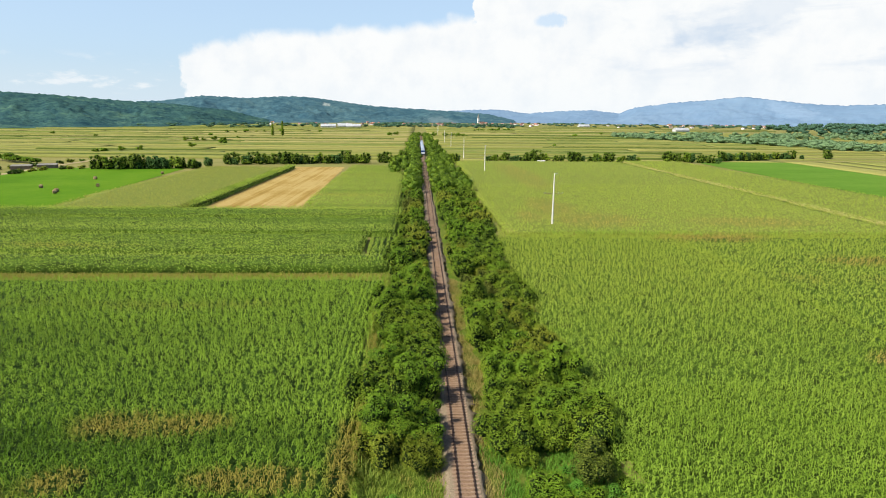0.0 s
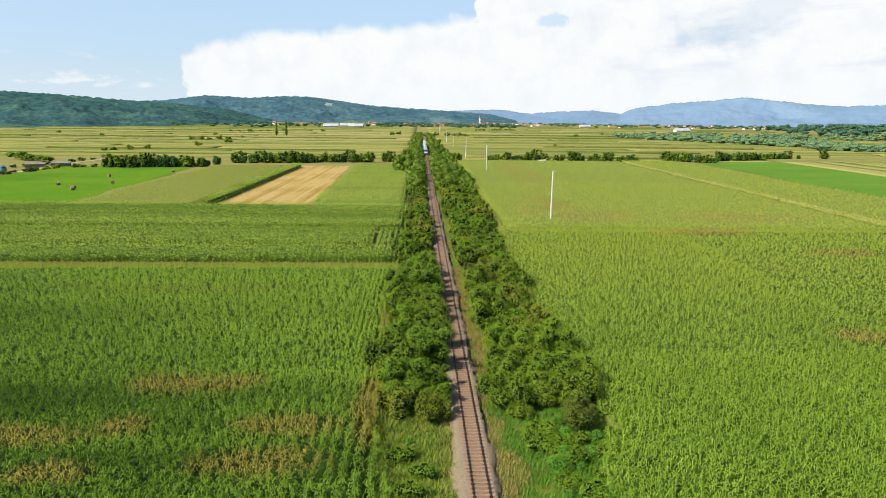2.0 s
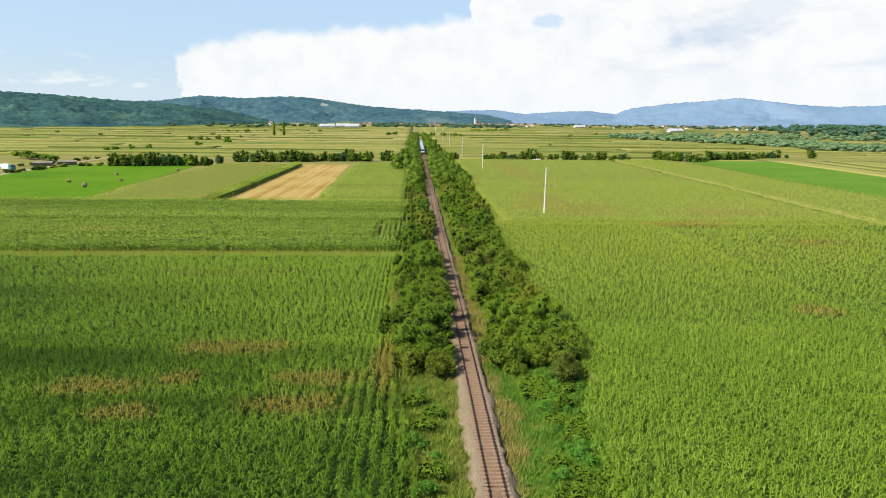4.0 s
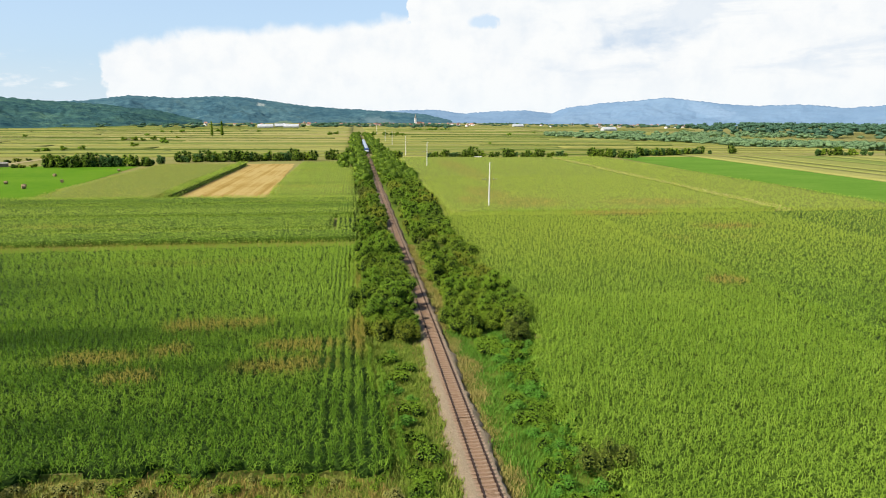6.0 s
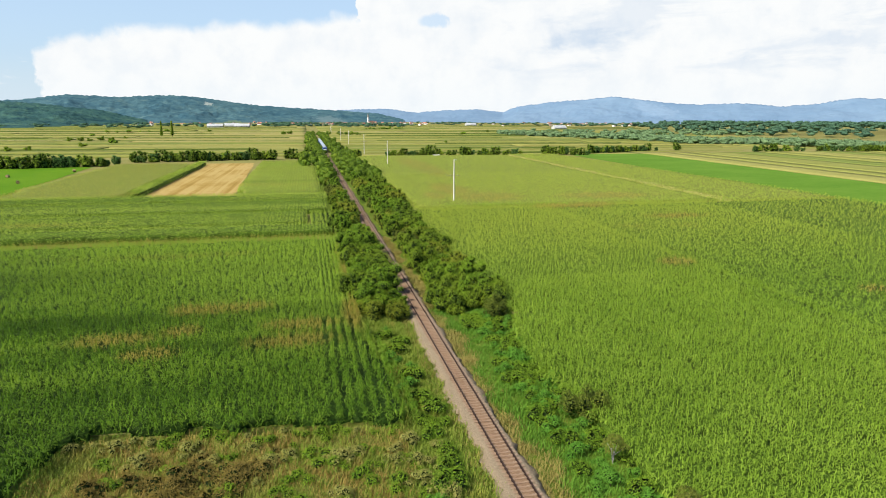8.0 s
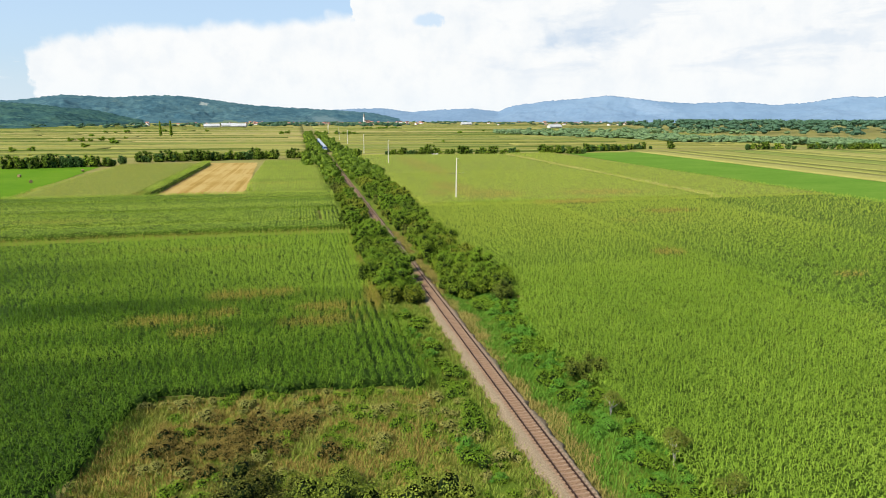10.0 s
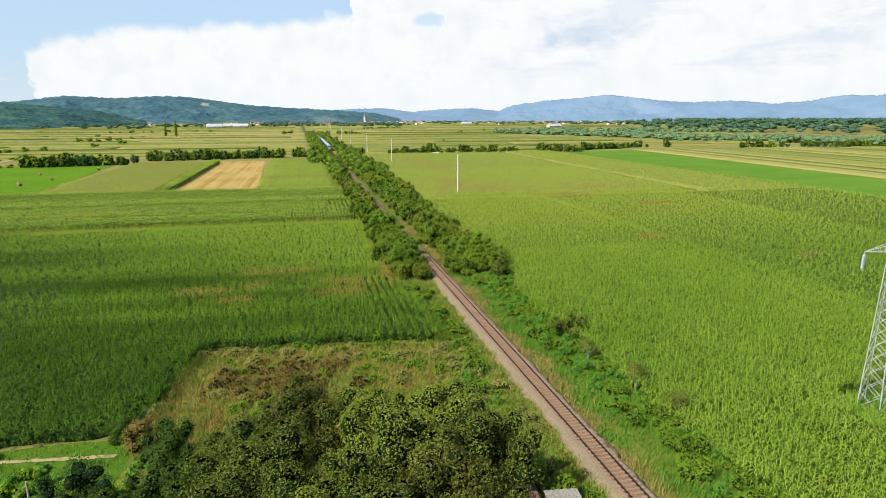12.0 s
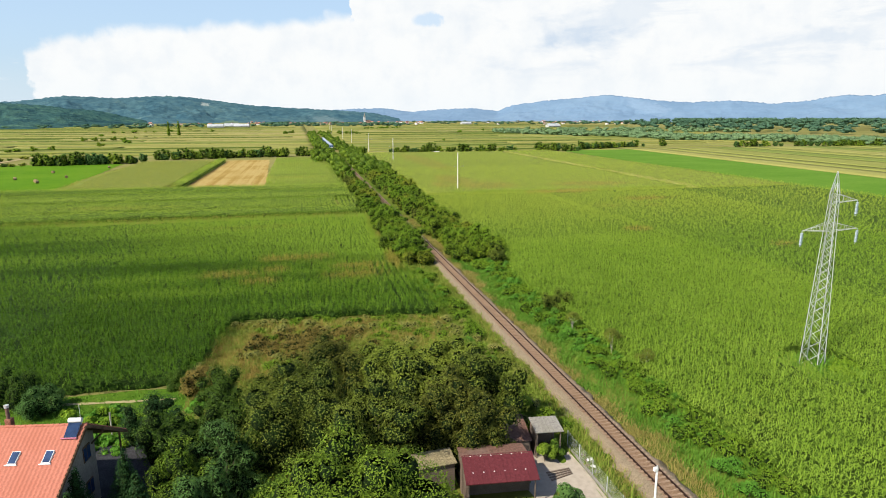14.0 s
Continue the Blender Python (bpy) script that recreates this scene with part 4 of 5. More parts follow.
poplars = [tree("poplar", "tall slender dark poplar on the plain", "tree", 20, 18, 4, 9, 900, 0.5, LEAF_BELT[0], trunk=0.3, lobes=poplar_lobes, group="poplars on the plain")]
stand(poplars, [(-204, 866), (-191, 868)], rng)


def wood(name, label, places, tall, wide, per, size, mat, seed, ground_at=None):
    """A far wood: crowns run together, as one mesh."""
    rng = np.random.default_rng(seed)
    vs, fs, n = [], [], 0
    for px, py in places:
        t = tall * rng.uniform(0.7, 1.2)
        base = FIELD + (ground_at(px, py) if ground_at else 0)
        lobes = [(px + rng.normal(0, wide * 0.22), py + rng.normal(0, wide * 0.22), base + t * q, wide * rng.uniform(0.3, 0.48), wide * rng.uniform(0.3, 0.48), t * 0.3) for q in (0.3, 0.5, 0.7)]
        v, f = leaves_on(rng, lobes, per, size)
        vs.append(v)
        fs.append(f + n)
        n += len(v)
        for l in lobes:
            cv, cf = lump(rng, l[:3], [k * 0.8 for k in l[3:6]])
            vs.append(cv)
            fs.append(np.array(cf) + n)
            n += len(cv)
    return tagged(link(name, quads(name, np.concatenate(vs), np.concatenate(fs), [mat])), label, "woodland", kind="stuff")


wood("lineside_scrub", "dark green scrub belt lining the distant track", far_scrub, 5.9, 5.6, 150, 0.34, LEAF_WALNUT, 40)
rng = np.random.default_rng(9)
places = []
for a, b, n in (((349, 813), (412, 722), 46), ((412, 722), (407, 582), 60), ((407, 582), (472, 568), 34), ((472, 568), (502, 514), 30), ((502, 514), (544, 437), 44), ((544, 437), (720, 420), 60), ((345, 815), (300, 1000), 40)):
    for k in rng.random(int(n * 1.7)):
        away = abs(rng.normal(0, 30))
        places.append((a[0] + (b[0] - a[0]) * k + away, a[1] + (b[1] - a[1]) * k + away * 0.6))
places += [(430 + rng.random() * 420, 900 + rng.random() * 300) for _ in range(120)]
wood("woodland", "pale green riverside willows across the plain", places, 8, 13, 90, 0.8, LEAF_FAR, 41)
rise = lambda px, py: max(0.0, min(13.0, (px + 0.3 * py - 1020) * 0.05))
places = [(px, py) for px, py in zip(rng.uniform(740, 1750, 900), rng.uniform(620, 1450, 900)) if px + 0.3 * py > 1050]
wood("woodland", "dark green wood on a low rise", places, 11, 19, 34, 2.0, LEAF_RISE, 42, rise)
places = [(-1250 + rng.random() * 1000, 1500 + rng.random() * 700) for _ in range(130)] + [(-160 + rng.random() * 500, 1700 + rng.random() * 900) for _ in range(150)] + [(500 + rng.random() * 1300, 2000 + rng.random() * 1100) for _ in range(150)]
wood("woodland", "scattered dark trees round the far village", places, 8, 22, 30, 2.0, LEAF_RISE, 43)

# scrub by the eastern verge, thinning towards the yard
verge_shrubs = [
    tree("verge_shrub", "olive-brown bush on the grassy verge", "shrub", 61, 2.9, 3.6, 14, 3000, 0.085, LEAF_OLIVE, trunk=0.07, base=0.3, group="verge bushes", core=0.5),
    tree("verge_shrub", "thin half-bare sapling on the grassy verge", "shrub", 62, 2.7, 2.4, 9, 1200, 0.07, LEAF_RUST, trunk=0.06, base=0.45, bark=BIRCH, group="verge bushes", core=0.25),
]
stand(verge_shrubs[:1], [(9.6, 15.2), (10.8, 46.6)], rng, sizes=(1.3, 1.45))
stand(verge_shrubs[1:], [(8.6, 8.2), (9.6, -0.9), (10.4, -6.8)], rng, sizes=(1.1, 1.3))
low_weeds = [
    tree("weed_bush", "low bright green nettle clump on the verge", "shrub", 64, 1.3, 2.6, 6, 900, 0.072, LEAF_WEED, trunk=0.03, base=0.2, group="verge weeds"),
    tree("weed_bush", "low lush green bramble clump on the verge", "shrub", 65, 1.5, 3.0, 7, 950, 0.072, LEAF_BELT[2], trunk=0.03, base=0.2, group="verge weeds"),
]
places = [(rng.uniform(8.6, 9.8), yy) for yy in np.arange(-36, 36, 2.0)] + [(rng.uniform(5.2, 8.8), yy + rng.uniform(-1, 1)) for yy in np.arange(-38, 46, 0.9)] + [(rng.uniform(-7.0, -4.2), yy) for yy in np.arange(0, 46, 2.6)] + [(rng.uniform(7.0, 10.5), yy) for yy in np.arange(18, 45, 1.6)] + [(rng.uniform(8.5, 12.5), rng.uniform(39, 47)) for _ in range(14)]
stand(low_weeds, places, rng, sizes=(0.6, 1.15))


def tuft(rng, blades, tall, wide, spread=0.25):
    v, f = [], []
    for _ in range(blades):
        a, lean = rng.random() * 6.283, rng.uniform(0.25, 1.1) * tall
        d, s = np.array([math.cos(a), math.sin(a), 0]), np.array([-math.sin(a), math.cos(a), 0]) * wide
        p = rng.normal(0, spread, 3) * (1, 1, 0)
        h = tall * rng.uniform(0.6, 1.2)
        k = len(v)
        v += [p - s, p + s, p + d * lean + s * 0.5 + (0, 0, h), p + d * lean - s * 0.5 + (0, 0, h)]
        f.append((k, k + 1, k + 2, k + 3))
    return np.array(v), np.array(f)


def sward(name, label, category, x0, x1, y0, y1, per, blades, tall, wide, mat, seed, keep=None, scale=(0.6, 1.3), z=FIELD):
    rng = np.random.default_rng(seed)
    n = int((x1 - x0) * (y1 - y0) * per)
    p = np.stack([rng.uniform(x0, x1, n), rng.uniform(y0, y1, n)], 1)
    clump = np.array([noise.noise(Vector((q[0] * 0.45, q[1] * 0.45, seed))) for q in p])
    p = p[rng.random(n) < 0.72 + 0.8 * clump]
    if keep:
        p = p[keep(p[:, 0], p[:, 1])]
    v, f = scatter(p, [tuft(rng, blades, tall, wide) for _ in range(6)], rng, scale, z)
    return tagged(link(name, quads(name, v, f, [mat])), label, category, kind="stuff")


flat_field("verge", "rough grass verge west of the track", "verge", -10.5, -2.0, -60, 400, 0.03, GRASS, 2.0, 0.12, 0.2)
flat_field("verge", "lush grass verge east of the track", "verge", 1.75, 13.5, -60, 400, 0.03, GRASS, 2.0, 0.12, 0.2, seed=4)
flat_field("waste_ground", "overgrown waste ground with dry brown weeds", "waste ground", -39, -7, -62, 22, 0.02, striped("weedy_soil", [(0.059, 0.090, 0.013), (0.118, 0.129, 0.025), (0.197, 0.179, 0.046)], across=(0.1, 0.2), fine_scale=2), 2.0, 0.1, 0.2, seed=6)
sward("grass", "rough yellow-green grass west of the track", "grass", -8.4, -2.0, -20, 52, 16, 6, 0.45, 0.028, GRASS_BLADE, 71)
sward("grass", "lush green grass and weeds east of the track", "grass", 1.6, 11.4, -42, 52, 17, 6, 0.46, 0.030, VERGE_BLADE, 72, lambda x, y: (x < 10.6 + np.clip((y - 36) * 0.4, 0, 4)) & (x > 2.7 + 0.8 * np.sin(y * 0.21) + 0.6 * np.sin(y * 0.83)))
sward("grass", "bleached dry grass beside the ballast", "grass", 1.35, 5.0, -42, 110, 24, 6, 0.40, 0.026, DRY_BLADE, 77, lambda x, y: x < 3.1 + 0.8 * np.sin(y * 0.21) + 0.6 * np.sin(y * 0.83))
sward("grass", "bleached dry grass along the western ballast", "grass", -3.3, -1.9, -42, 110, 14, 6, 0.36, 0.026, DRY_BLADE, 80)
sward("weeds", "tall dry brown weeds on waste ground", "weeds", -38.5, -7.5, -3, 21.2, 13, 9, 0.42, 0.026, WEED_BLADE, 73, lambda x, y: (x > -36.8 - 0.13 * (20 - y)) & (x < -7.8) & (y < waste_edge(x) + 0.3))
sward("weeds", "green weeds among the dry stalks", "weeds", -38, -7, -4, 21, 8.0, 8, 0.5, 0.026, GRASS_BLADE, 74, lambda x, y: y < waste_edge(x))
sward("grass", "grass tufts along the scrub edge", "grass", -10.2, -7.2, 46, 125, 6, 5, 0.8, 0.05, GRASS_BLADE, 75)
sward("grass", "ragged grass on the lane between maize blocks", "grass", -90, -9, 107.8, 113.9, 8, 5, 0.4, 0.05, DRY_BLADE, 76)
sward("grass", "rank grass round the pylon feet", "grass", 26.8, 35, -15, -6.6, 9, 5, 0.7, 0.06, VERGE_BLADE, 81)

# ---- railway ----
track = thing("railway_track", "single rusty railway track on pale ballast", "railway", (-0.15, 0, 0), kind="structure")
END = 1000
prof = [(-2.15, -0.80), (-1.85, -0.52), (-1.45, -0.25), (-1.15, -0.19), (0, -0.20), (1.12, -0.19), (1.28, -0.23), (1.5, -0.48), (1.72, -0.80)]
ys = np.concatenate([np.arange(-70, 180, 0.5), np.arange(180, END + 1, 6)])
rng = np.random.default_rng(3)
px = np.array([p[0] for p in prof])[None] + rng.normal(0, 0.09, (len(ys), len(prof))) * np.array([2.2, 1.6, 1, .3, .3, .3, 1, 1.6, 2.2])
ragged = 0.16 * np.sin(ys * 0.37) + 0.12 * np.sin(ys * 1.31 + 1) + 0.08 * np.sin(ys * 2.9)
px[:, :2] -= ragged[:, None] * 1.2
px[:, -2:] += np.roll(ragged, 7)[:, None] * 1.2
pz = np.array([p[1] for p in prof])[None] + rng.normal(0, 0.022, (len(ys), len(prof)))
v = np.stack([px, np.repeat(ys[:, None], len(prof), 1), pz], -1).reshape(-1, 3)
i = (np.arange(len(ys) - 1)[:, None] * len(prof) + np.arange(len(prof) - 1)[None]).ravel()
link("ballast", quads("ballast", v, np.stack([i, i + 1, i + len(prof) + 1, i + len(prof)], 1), [BALLAST]), track)
foot = [(-0.075, -0.17), (0.075, -0.17), (0.075, -0.155), (0.014, -0.14), (0.014, -0.045), (0.036, -0.035), (0.036, -0.001), (0.026, 0.0), (-0.026, 0.0), (-0.036, -0.001), (-0.036, -0.035), (-0.014, -0.045), (-0.014, -0.14), (-0.075, -0.155)]
along = Matrix(((0, 1, 0, 0), (1, 0, 0, 0), (0, 0, 1, 0), (0, 0, 0, 1)))
for x in (-0.65, 0.65):
    rail = part("rail", prism(foot, -70, END, Matrix.Translation((x, 0, 0)) @ along), RAIL, track)
    part("rail_head", block(x - 0.030, x + 0.030, -70, END, 0.0, 0.004), RAIL_TOP, rail, "worn bright running surface")
bm = bmesh.new()
for side in (-1, 1):
    box(bm, *sorted((side * 0.30, side * 1.07)), -0.12, 0.12, -0.22, -0.135, 0.02)
box(bm, -0.31, 0.31, -0.09, 0.09, -0.22, -0.165, 0.02)
for side in (-0.65, 0.65):
    for k in (-0.105, 0.105):
        box(bm, side + k - 0.04, side + k + 0.04, -0.06, 0.06, -0.14, -0.105)
sleeper = part("sleeper", bm, SLEEPER, track)
sleeper.matrix_basis = pose(0, -45, 0)
rng = np.random.default_rng(13)
for k in range(1, 300):
    s = new("sleeper", sleeper.data)
    s.parent = track
    s.matrix_basis = pose(rng.normal(0, 0.012), -45 + 0.56 * k, rng.normal(0, 0.006), 0, 0, rng.normal(0, 0.5))
bm = bmesh.new()
for k in range(0, 520):
    box(bm, -1.07, 1.07, 123 + 0.56 * k - 0.11, 123 + 0.56 * k + 0.11, -0.22, -0.14)
tagged(part("far_sleepers", bm, SLEEPER, track), kind="stuff")

# ---- overhead line ----
def pole(tall):
    ob = thing("utility_pole", "tall pale concrete power pole with a cross-arm", "utility pole", group="power poles")
    part("shaft", bar((0, 0, -0.5), (0, 0, tall), 0.29, 0.16, 8), CONCRETE, ob)
    cross = part("crossarm", block(-2.5, 2.5, -0.04, 0.04, tall - 5.44, tall - 5.35), GREY_WOOD, ob)
    for x in (-2.4, -1.3, 1.3, 2.4):
        part("insulator", bar((x, 0, tall - 5.33), (x, 0, tall - 5.02), 0.07, 0.05, 8), GLASS_INS, cross)
    part("top_bracket", block(-0.15, 0.9, -0.05, 0.05, tall - 0.25, tall - 0.15), STEEL, ob)
    return ob


first = pole(15.0)
for k, (x, y) in enumerate(((32.2, 163.3), (31.2, 325), (29.5, 452), (28.5, 610), (27.5, 735), (27, 1000), (40, 1350))):
    (first if k == 0 else copy_thing(first, Matrix())).matrix_basis = pose(x, y, FIELD, 0, 0, 4)
stand([tree("field_bush", "small dark bush at a pole's foot", "shrub", 66, 1.8, 3.0, 6, 700, 0.18, LEAF_BELT[0], trunk=0.05, base=0.2)], [(33.4, 161.5)], rng)


def lattice(bm, a, b, r):
    rod(bm, a, b, r, r, 4)


def pylon(at, turn):
    """A lattice mast: four legs, crossed braces, one pair of arms and one upper arm, each with an insulator string."""
    ob = thing("electricity_pylon", "galvanised lattice pylon standing in the maize", "pylon", at, turn)
    tall = 22.6

    def corner(k, z):
        half = 0.98 + (0.33 - 0.98) * min(z, 16.0) / 16.0 if z < 20.2 else 0.33 * (tall - z) / (tall - 20.2) + 0.03
        a = math.pi / 4 + k * math.pi / 2
        return Vector((half * 1.414 * math.cos(a), half * 1.414 * math.sin(a), z))

    levels = [0, 1.7, 3.3, 4.8, 6.2, 7.5, 8.7, 9.8, 10.8, 11.8, 12.7, 13.6, 14.4, 15.2, 16.0, 16.9, 17.8, 18.7, 19.5, 20.2, 21.4]
    for k in range(4):
        part("leg", bar(corner(k, -0.3), corner(k, 20.2), 0.055, 0.038, 4), STEEL, ob)
        part("peak_bar", bar(corner(k, 20.2), corner(k, tall), 0.04, 0.03, 4), STEEL, ob)
        for lo, hi in zip(levels, levels[1:]):
            part("brace", bar(corner(k, lo), corner((k + 1) % 4, hi), 0.023, 0.023, 4), STEEL, ob)
            part("brace", bar(corner((k + 1) % 4, lo), corner(k, hi), 0.023, 0.023, 4), STEEL, ob)
    for side, z, reach in ((-1, 16.0, 3.7), (1, 16.0, 3.7), (1, 19.2, 3.2)):
        bm = bmesh.new()
        spin = Matrix.Rotation(radians(-turn), 3, "Z")
        tip = spin @ Vector((side * reach, 0, z + 0.15))
        roots = [spin @ Vector((side * 0.3, s * 0.36, z + u)) for s in (-1, 1) for u in (0, 0.95)]
        for r in roots:
            lattice(bm, r, tip, 0.028)
        for s in (0.2, 0.4, 0.6, 0.8):
            pts = [r.lerp(tip, s) for r in roots]
            for a, b in ((0, 1), (2, 3), (0, 2), (1, 3)):
                lattice(bm, pts[a], pts[b], 0.018)
        arm = part("crossarm", bm, STEEL, ob)
        bm = bmesh.new()
        for dx in (-0.14, 0.14):
            for q in range(9):
                rod(bm, tip + Vector((dx, 0, -0.35 - q * 0.15)), tip + Vector((dx, 0, -0.25 - q * 0.15)), 0.13, 0.06, 8)
        box(bm, tip.x - 0.2, tip.x + 0.2, tip.y - 0.03, tip.y + 0.03, tip.z - 1.75, tip.z - 1.66)
        rod(bm, tip, tip - Vector((0, 0, 0.35)), 0.025)
        part("insulator_string", bm, GLASS_INS, arm, "grey-blue glass insulator string")
    for k in range(4):
        c = corner(k, 0)
        part("footing", block(c.x - 0.3, c.x + 0.3, c.y - 0.3, c.y + 0.3, -0.3, 0.25, 0.04), SLAB, ob)
    return ob


pylon((30.8, -9.2, FIELD), 24)
stand([tree("field_bush", "green scrub bush at the pylon foot", "shrub", 67, 1.7, 3.4, 9, 900, 0.15, LEAF_BELT[2], trunk=0.05, base=0.2)], [(33.2, -11.2), (35.0, -10.4), (31.2, -12.6)], rng)


# ---- gardens, house and yard ----
def clump_tree(name, label, category, seed, tall, wide, number, count, size, mat, at, **more):
    ob = tree(name, label, category, seed, tall, wide, number, count, size, mat, **more)
    ob.matrix_basis = pose(*at, FIELD, 0, 0, (seed * 67) % 360)
    return ob


clump_tree("walnut_tree", "broad walnut tree with fresh green leaves", "tree", 101, 7.8, 10.8, 46, 18000, 0.095, LEAF_WALNUT, (-23.8, -29.4), trunk=0.25, base=0.2)
clump_tree("fruit_tree", "yellow-green leafy fruit tree by the waste ground", "tree", 102, 7.6, 10.4, 40, 16000, 0.085, LEAF_OLIVE, (-27.6, -14.8), trunk=0.2, base=0.12)
for k, (label, at, tall, wide) in enumerate((
    ("brownish plum tree in a dense thicket", (-24.2, -4.6), 5.2, 7.5), ("dark olive plum tree in a dense thicket", (-18.6, -6.4), 5.4, 7.5),
    ("olive-brown plum tree in a dense thicket", (-13.2, -9.0), 5.8, 7.5), ("dark plum tree behind the sheds", (-11.0, -15.4), 7.0, 6.5),
    ("tall olive plum tree in a dense thicket", (-18.2, -14.6), 7.0, 8.5), ("dark plum tree with bare inner branches", (-15.2, -19.0), 6.6, 6.5),
    ("dense olive plum tree beside the walnut", (-21.8, -20.5), 7.2, 8.0), ("low olive thicket bush on waste ground", (-28.5, -7.4), 4.4, 6.0), ("dark plum tree overhanging the sheds", (-13.2, -20.6), 5.6, 5.2))):
    clump_tree("plum_tree", label, "tree", 110 + k, tall * 1.22, wide * 1.05, 40, 12500, 0.096, LEAF_BROWN if k in (0, 5, 8) else (LEAF_OLIVE if k in (3, 6, 7) else LEAF_MIRABELLE), at, trunk=0.16, base=0.12)
for k, at in enumerate(((-18.0, 0.2), (-13.0, -3.0), (-9.6, -7.4), (-22.0, 1.0))):
    clump_tree("thicket_bush", "sunlit green bush at the thicket's edge", "shrub", 125 + k, 2.4, 4.4, 12, 3200, 0.08, LEAF_MIRABELLE, at, trunk=0.06, base=0.15)
cone = [(0, 0, 0.7 + k * 0.62, 1.25 - 0.15 * k, 1.25 - 0.15 * k, 0.62) for k in range(8)]
for k, at in enumerate(((-42.1, -23.7), (-39.6, -21.9), (-41.6, -26.6), (-38.0, -25.2))):
    clump_tree("thuja", "dark green cone-shaped thuja beside the house", "tree", 131 + k, 6.0, 3.2, 8, 5200, 0.08, LEAF_CONIFER, at, trunk=0.1, lobes=[(a, b, c * 1.0, d * 1.35, e * 1.35, g * 1.1) for a, b, c, d, e, g in cone])
for k, (name, label, mat, at, tall, wide) in enumerate((
    ("spruce", "dense blue-green spruce in the garden", LEAF_CONIFER, (-40.2, -11.4), 4.4, 4.2), ("garden_tree", "dark green tree in the garden", LEAF_YEW, (-37.4, -16.8), 4.8, 5.0),
    ("garden_tree", "olive green garden tree by the driveway", LEAF_WALNUT, (-36.0, -21.6), 4.6, 4.6), ("willow_bush", "tall pale green willow bush in the garden", LEAF_BAMBOO, (-33.2, -20.4), 5.4, 4.4),
    ("willow_bush", "feathery green willow bush in the garden", LEAF_BAMBOO, (-33.8, -25.0), 5.2, 4.0), ("garden_tree", "dark green shrub beside the garden path", LEAF_YEW, (-35.2, -5.0), 3.6, 4.0),
    ("garden_tree", "deep green round tree in the garden", LEAF_YEW, (-34.2, -12.0), 4.2, 4.6), ("garden_shrub", "brown withered shrub at the field's corner", LEAF_DRY, (-37.6, -1.6), 2.8, 3.2),
    ("garden_shrub", "blue-green bush at the maize edge", LEAF_YEW, (-40.0, 0.6), 1.9, 2.2), ("garden_shrub", "grey-green bush on the lawn", LEAF_BAMBOO, (-52.5, -2.6), 2.6, 3.4),
    # the last two bushes are added; their dark leaves stand for a shaded gap
    ("garden_shrub", "dark bush overhanging the lawn", LEAF_YEW, (-55.5, 0.2), 3.2, 4.0), ("garden_shrub", "leafy bush below the roof", LEAF_YEW, (-44.2, -29.6), 4.2, 3.6), ("garden_tree", "dark green tree by the driveway", LEAF_YEW, (-38.2, -12.8), 3.4, 3.4), ("garden_shrub", "added dark bush filling the shaded gap between garden trees", LEAF_YEW, (-31.2, -17.4), 3.6, 3.8), ("garden_shrub", "added low dark bush filling the shaded gap below the fruit tree", LEAF_YEW, (-29.8, -22.6), 2.2, 2.6))):
    clump_tree(name, label, "tree" if "tree" in name or name == "spruce" else "shrub", 140 + k, tall * 1.12, wide * 1.25, 24, 6500, 0.078, mat, at, trunk=0.1, base=0.12)
beds = [
    tree("garden_plant", "broad-leaved squash plant in the vegetable garden", "plant", 160, 0.9, 2.0, 5, 300, 0.2, LEAF_WEED, trunk=0.02, base=0.2, group="vegetable plants"),
    tree("garden_plant", "low green vegetable plants in the garden", "plant", 161, 0.7, 1.8, 5, 380, 0.13, LEAF_BELT[2], trunk=0.02, base=0.2, group="vegetable plants"),
]
rng = np.random.default_rng(17)
stand(beds, [(rng.uniform(-51, -36.5), rng.uniform(-12, -3.2)) for _ in range(46)], rng, sizes=(0.6, 1.2))
dry = [
    tree("dry_weed_clump", "rusty brown dock clump gone to seed", "weeds", 165, 1.3, 2.4, 7, 850, 0.065, LEAF_DRY, trunk=0.03, base=0.15, group="weed clumps"),
    tree("dry_weed_clump", "pale straw-green mugwort clump", "weeds", 166, 1.2, 2.6, 7, 850, 0.065, leafy("mugwort_leaf", [(0.132, 0.149, 0.030), (0.228, 0.236, 0.055), (0.348, 0.333, 0.100)]), trunk=0.03, base=0.15, group="weed clumps"),
    tree("dry_weed_clump", "green thistle clump among dry weeds", "weeds", 167, 1.0, 2.2, 6, 800, 0.065, LEAF_BELT[2], trunk=0.03, base=0.15, group="weed clumps"),
]
rusty = [(rng.normal(-26.5, 4.2), rng.normal(10.5, 3.2)) for _ in range(70)]
stand(dry[:1], [q for q in rusty if -35.5 < q[0] < -12 and 1 < q[1] < waste_edge(q[0]) - 0.5], rng, sizes=(0.55, 1.2))
stand(dry[1:], [(x, 1 + rng.random() * (waste_edge(x) - 2)) for x in rng.uniform(-35, -9, 70)] + [(x, waste_edge(x) - 0.6 + rng.normal(0, 0.4)) for x in np.arange(-36, -8, 1.6)] + [(rng.uniform(-9.5, -3.2), rng.uniform(-18, 22)) for _ in range(46)], rng, sizes=(0.5, 1.15))
flat_field("lawn", "mown garden lawn along the maize", "lawn", -80, -38.5, -34, 1.0, 0.03, striped("lawn_grass", [(0.04, 0.095, 0.008), (0.065, 0.130, 0.012), (0.11, 0.155, 0.022)], across=(0.2, 0.2), fine_scale=3), 2.0, 0.05, 0.1, seed=8)
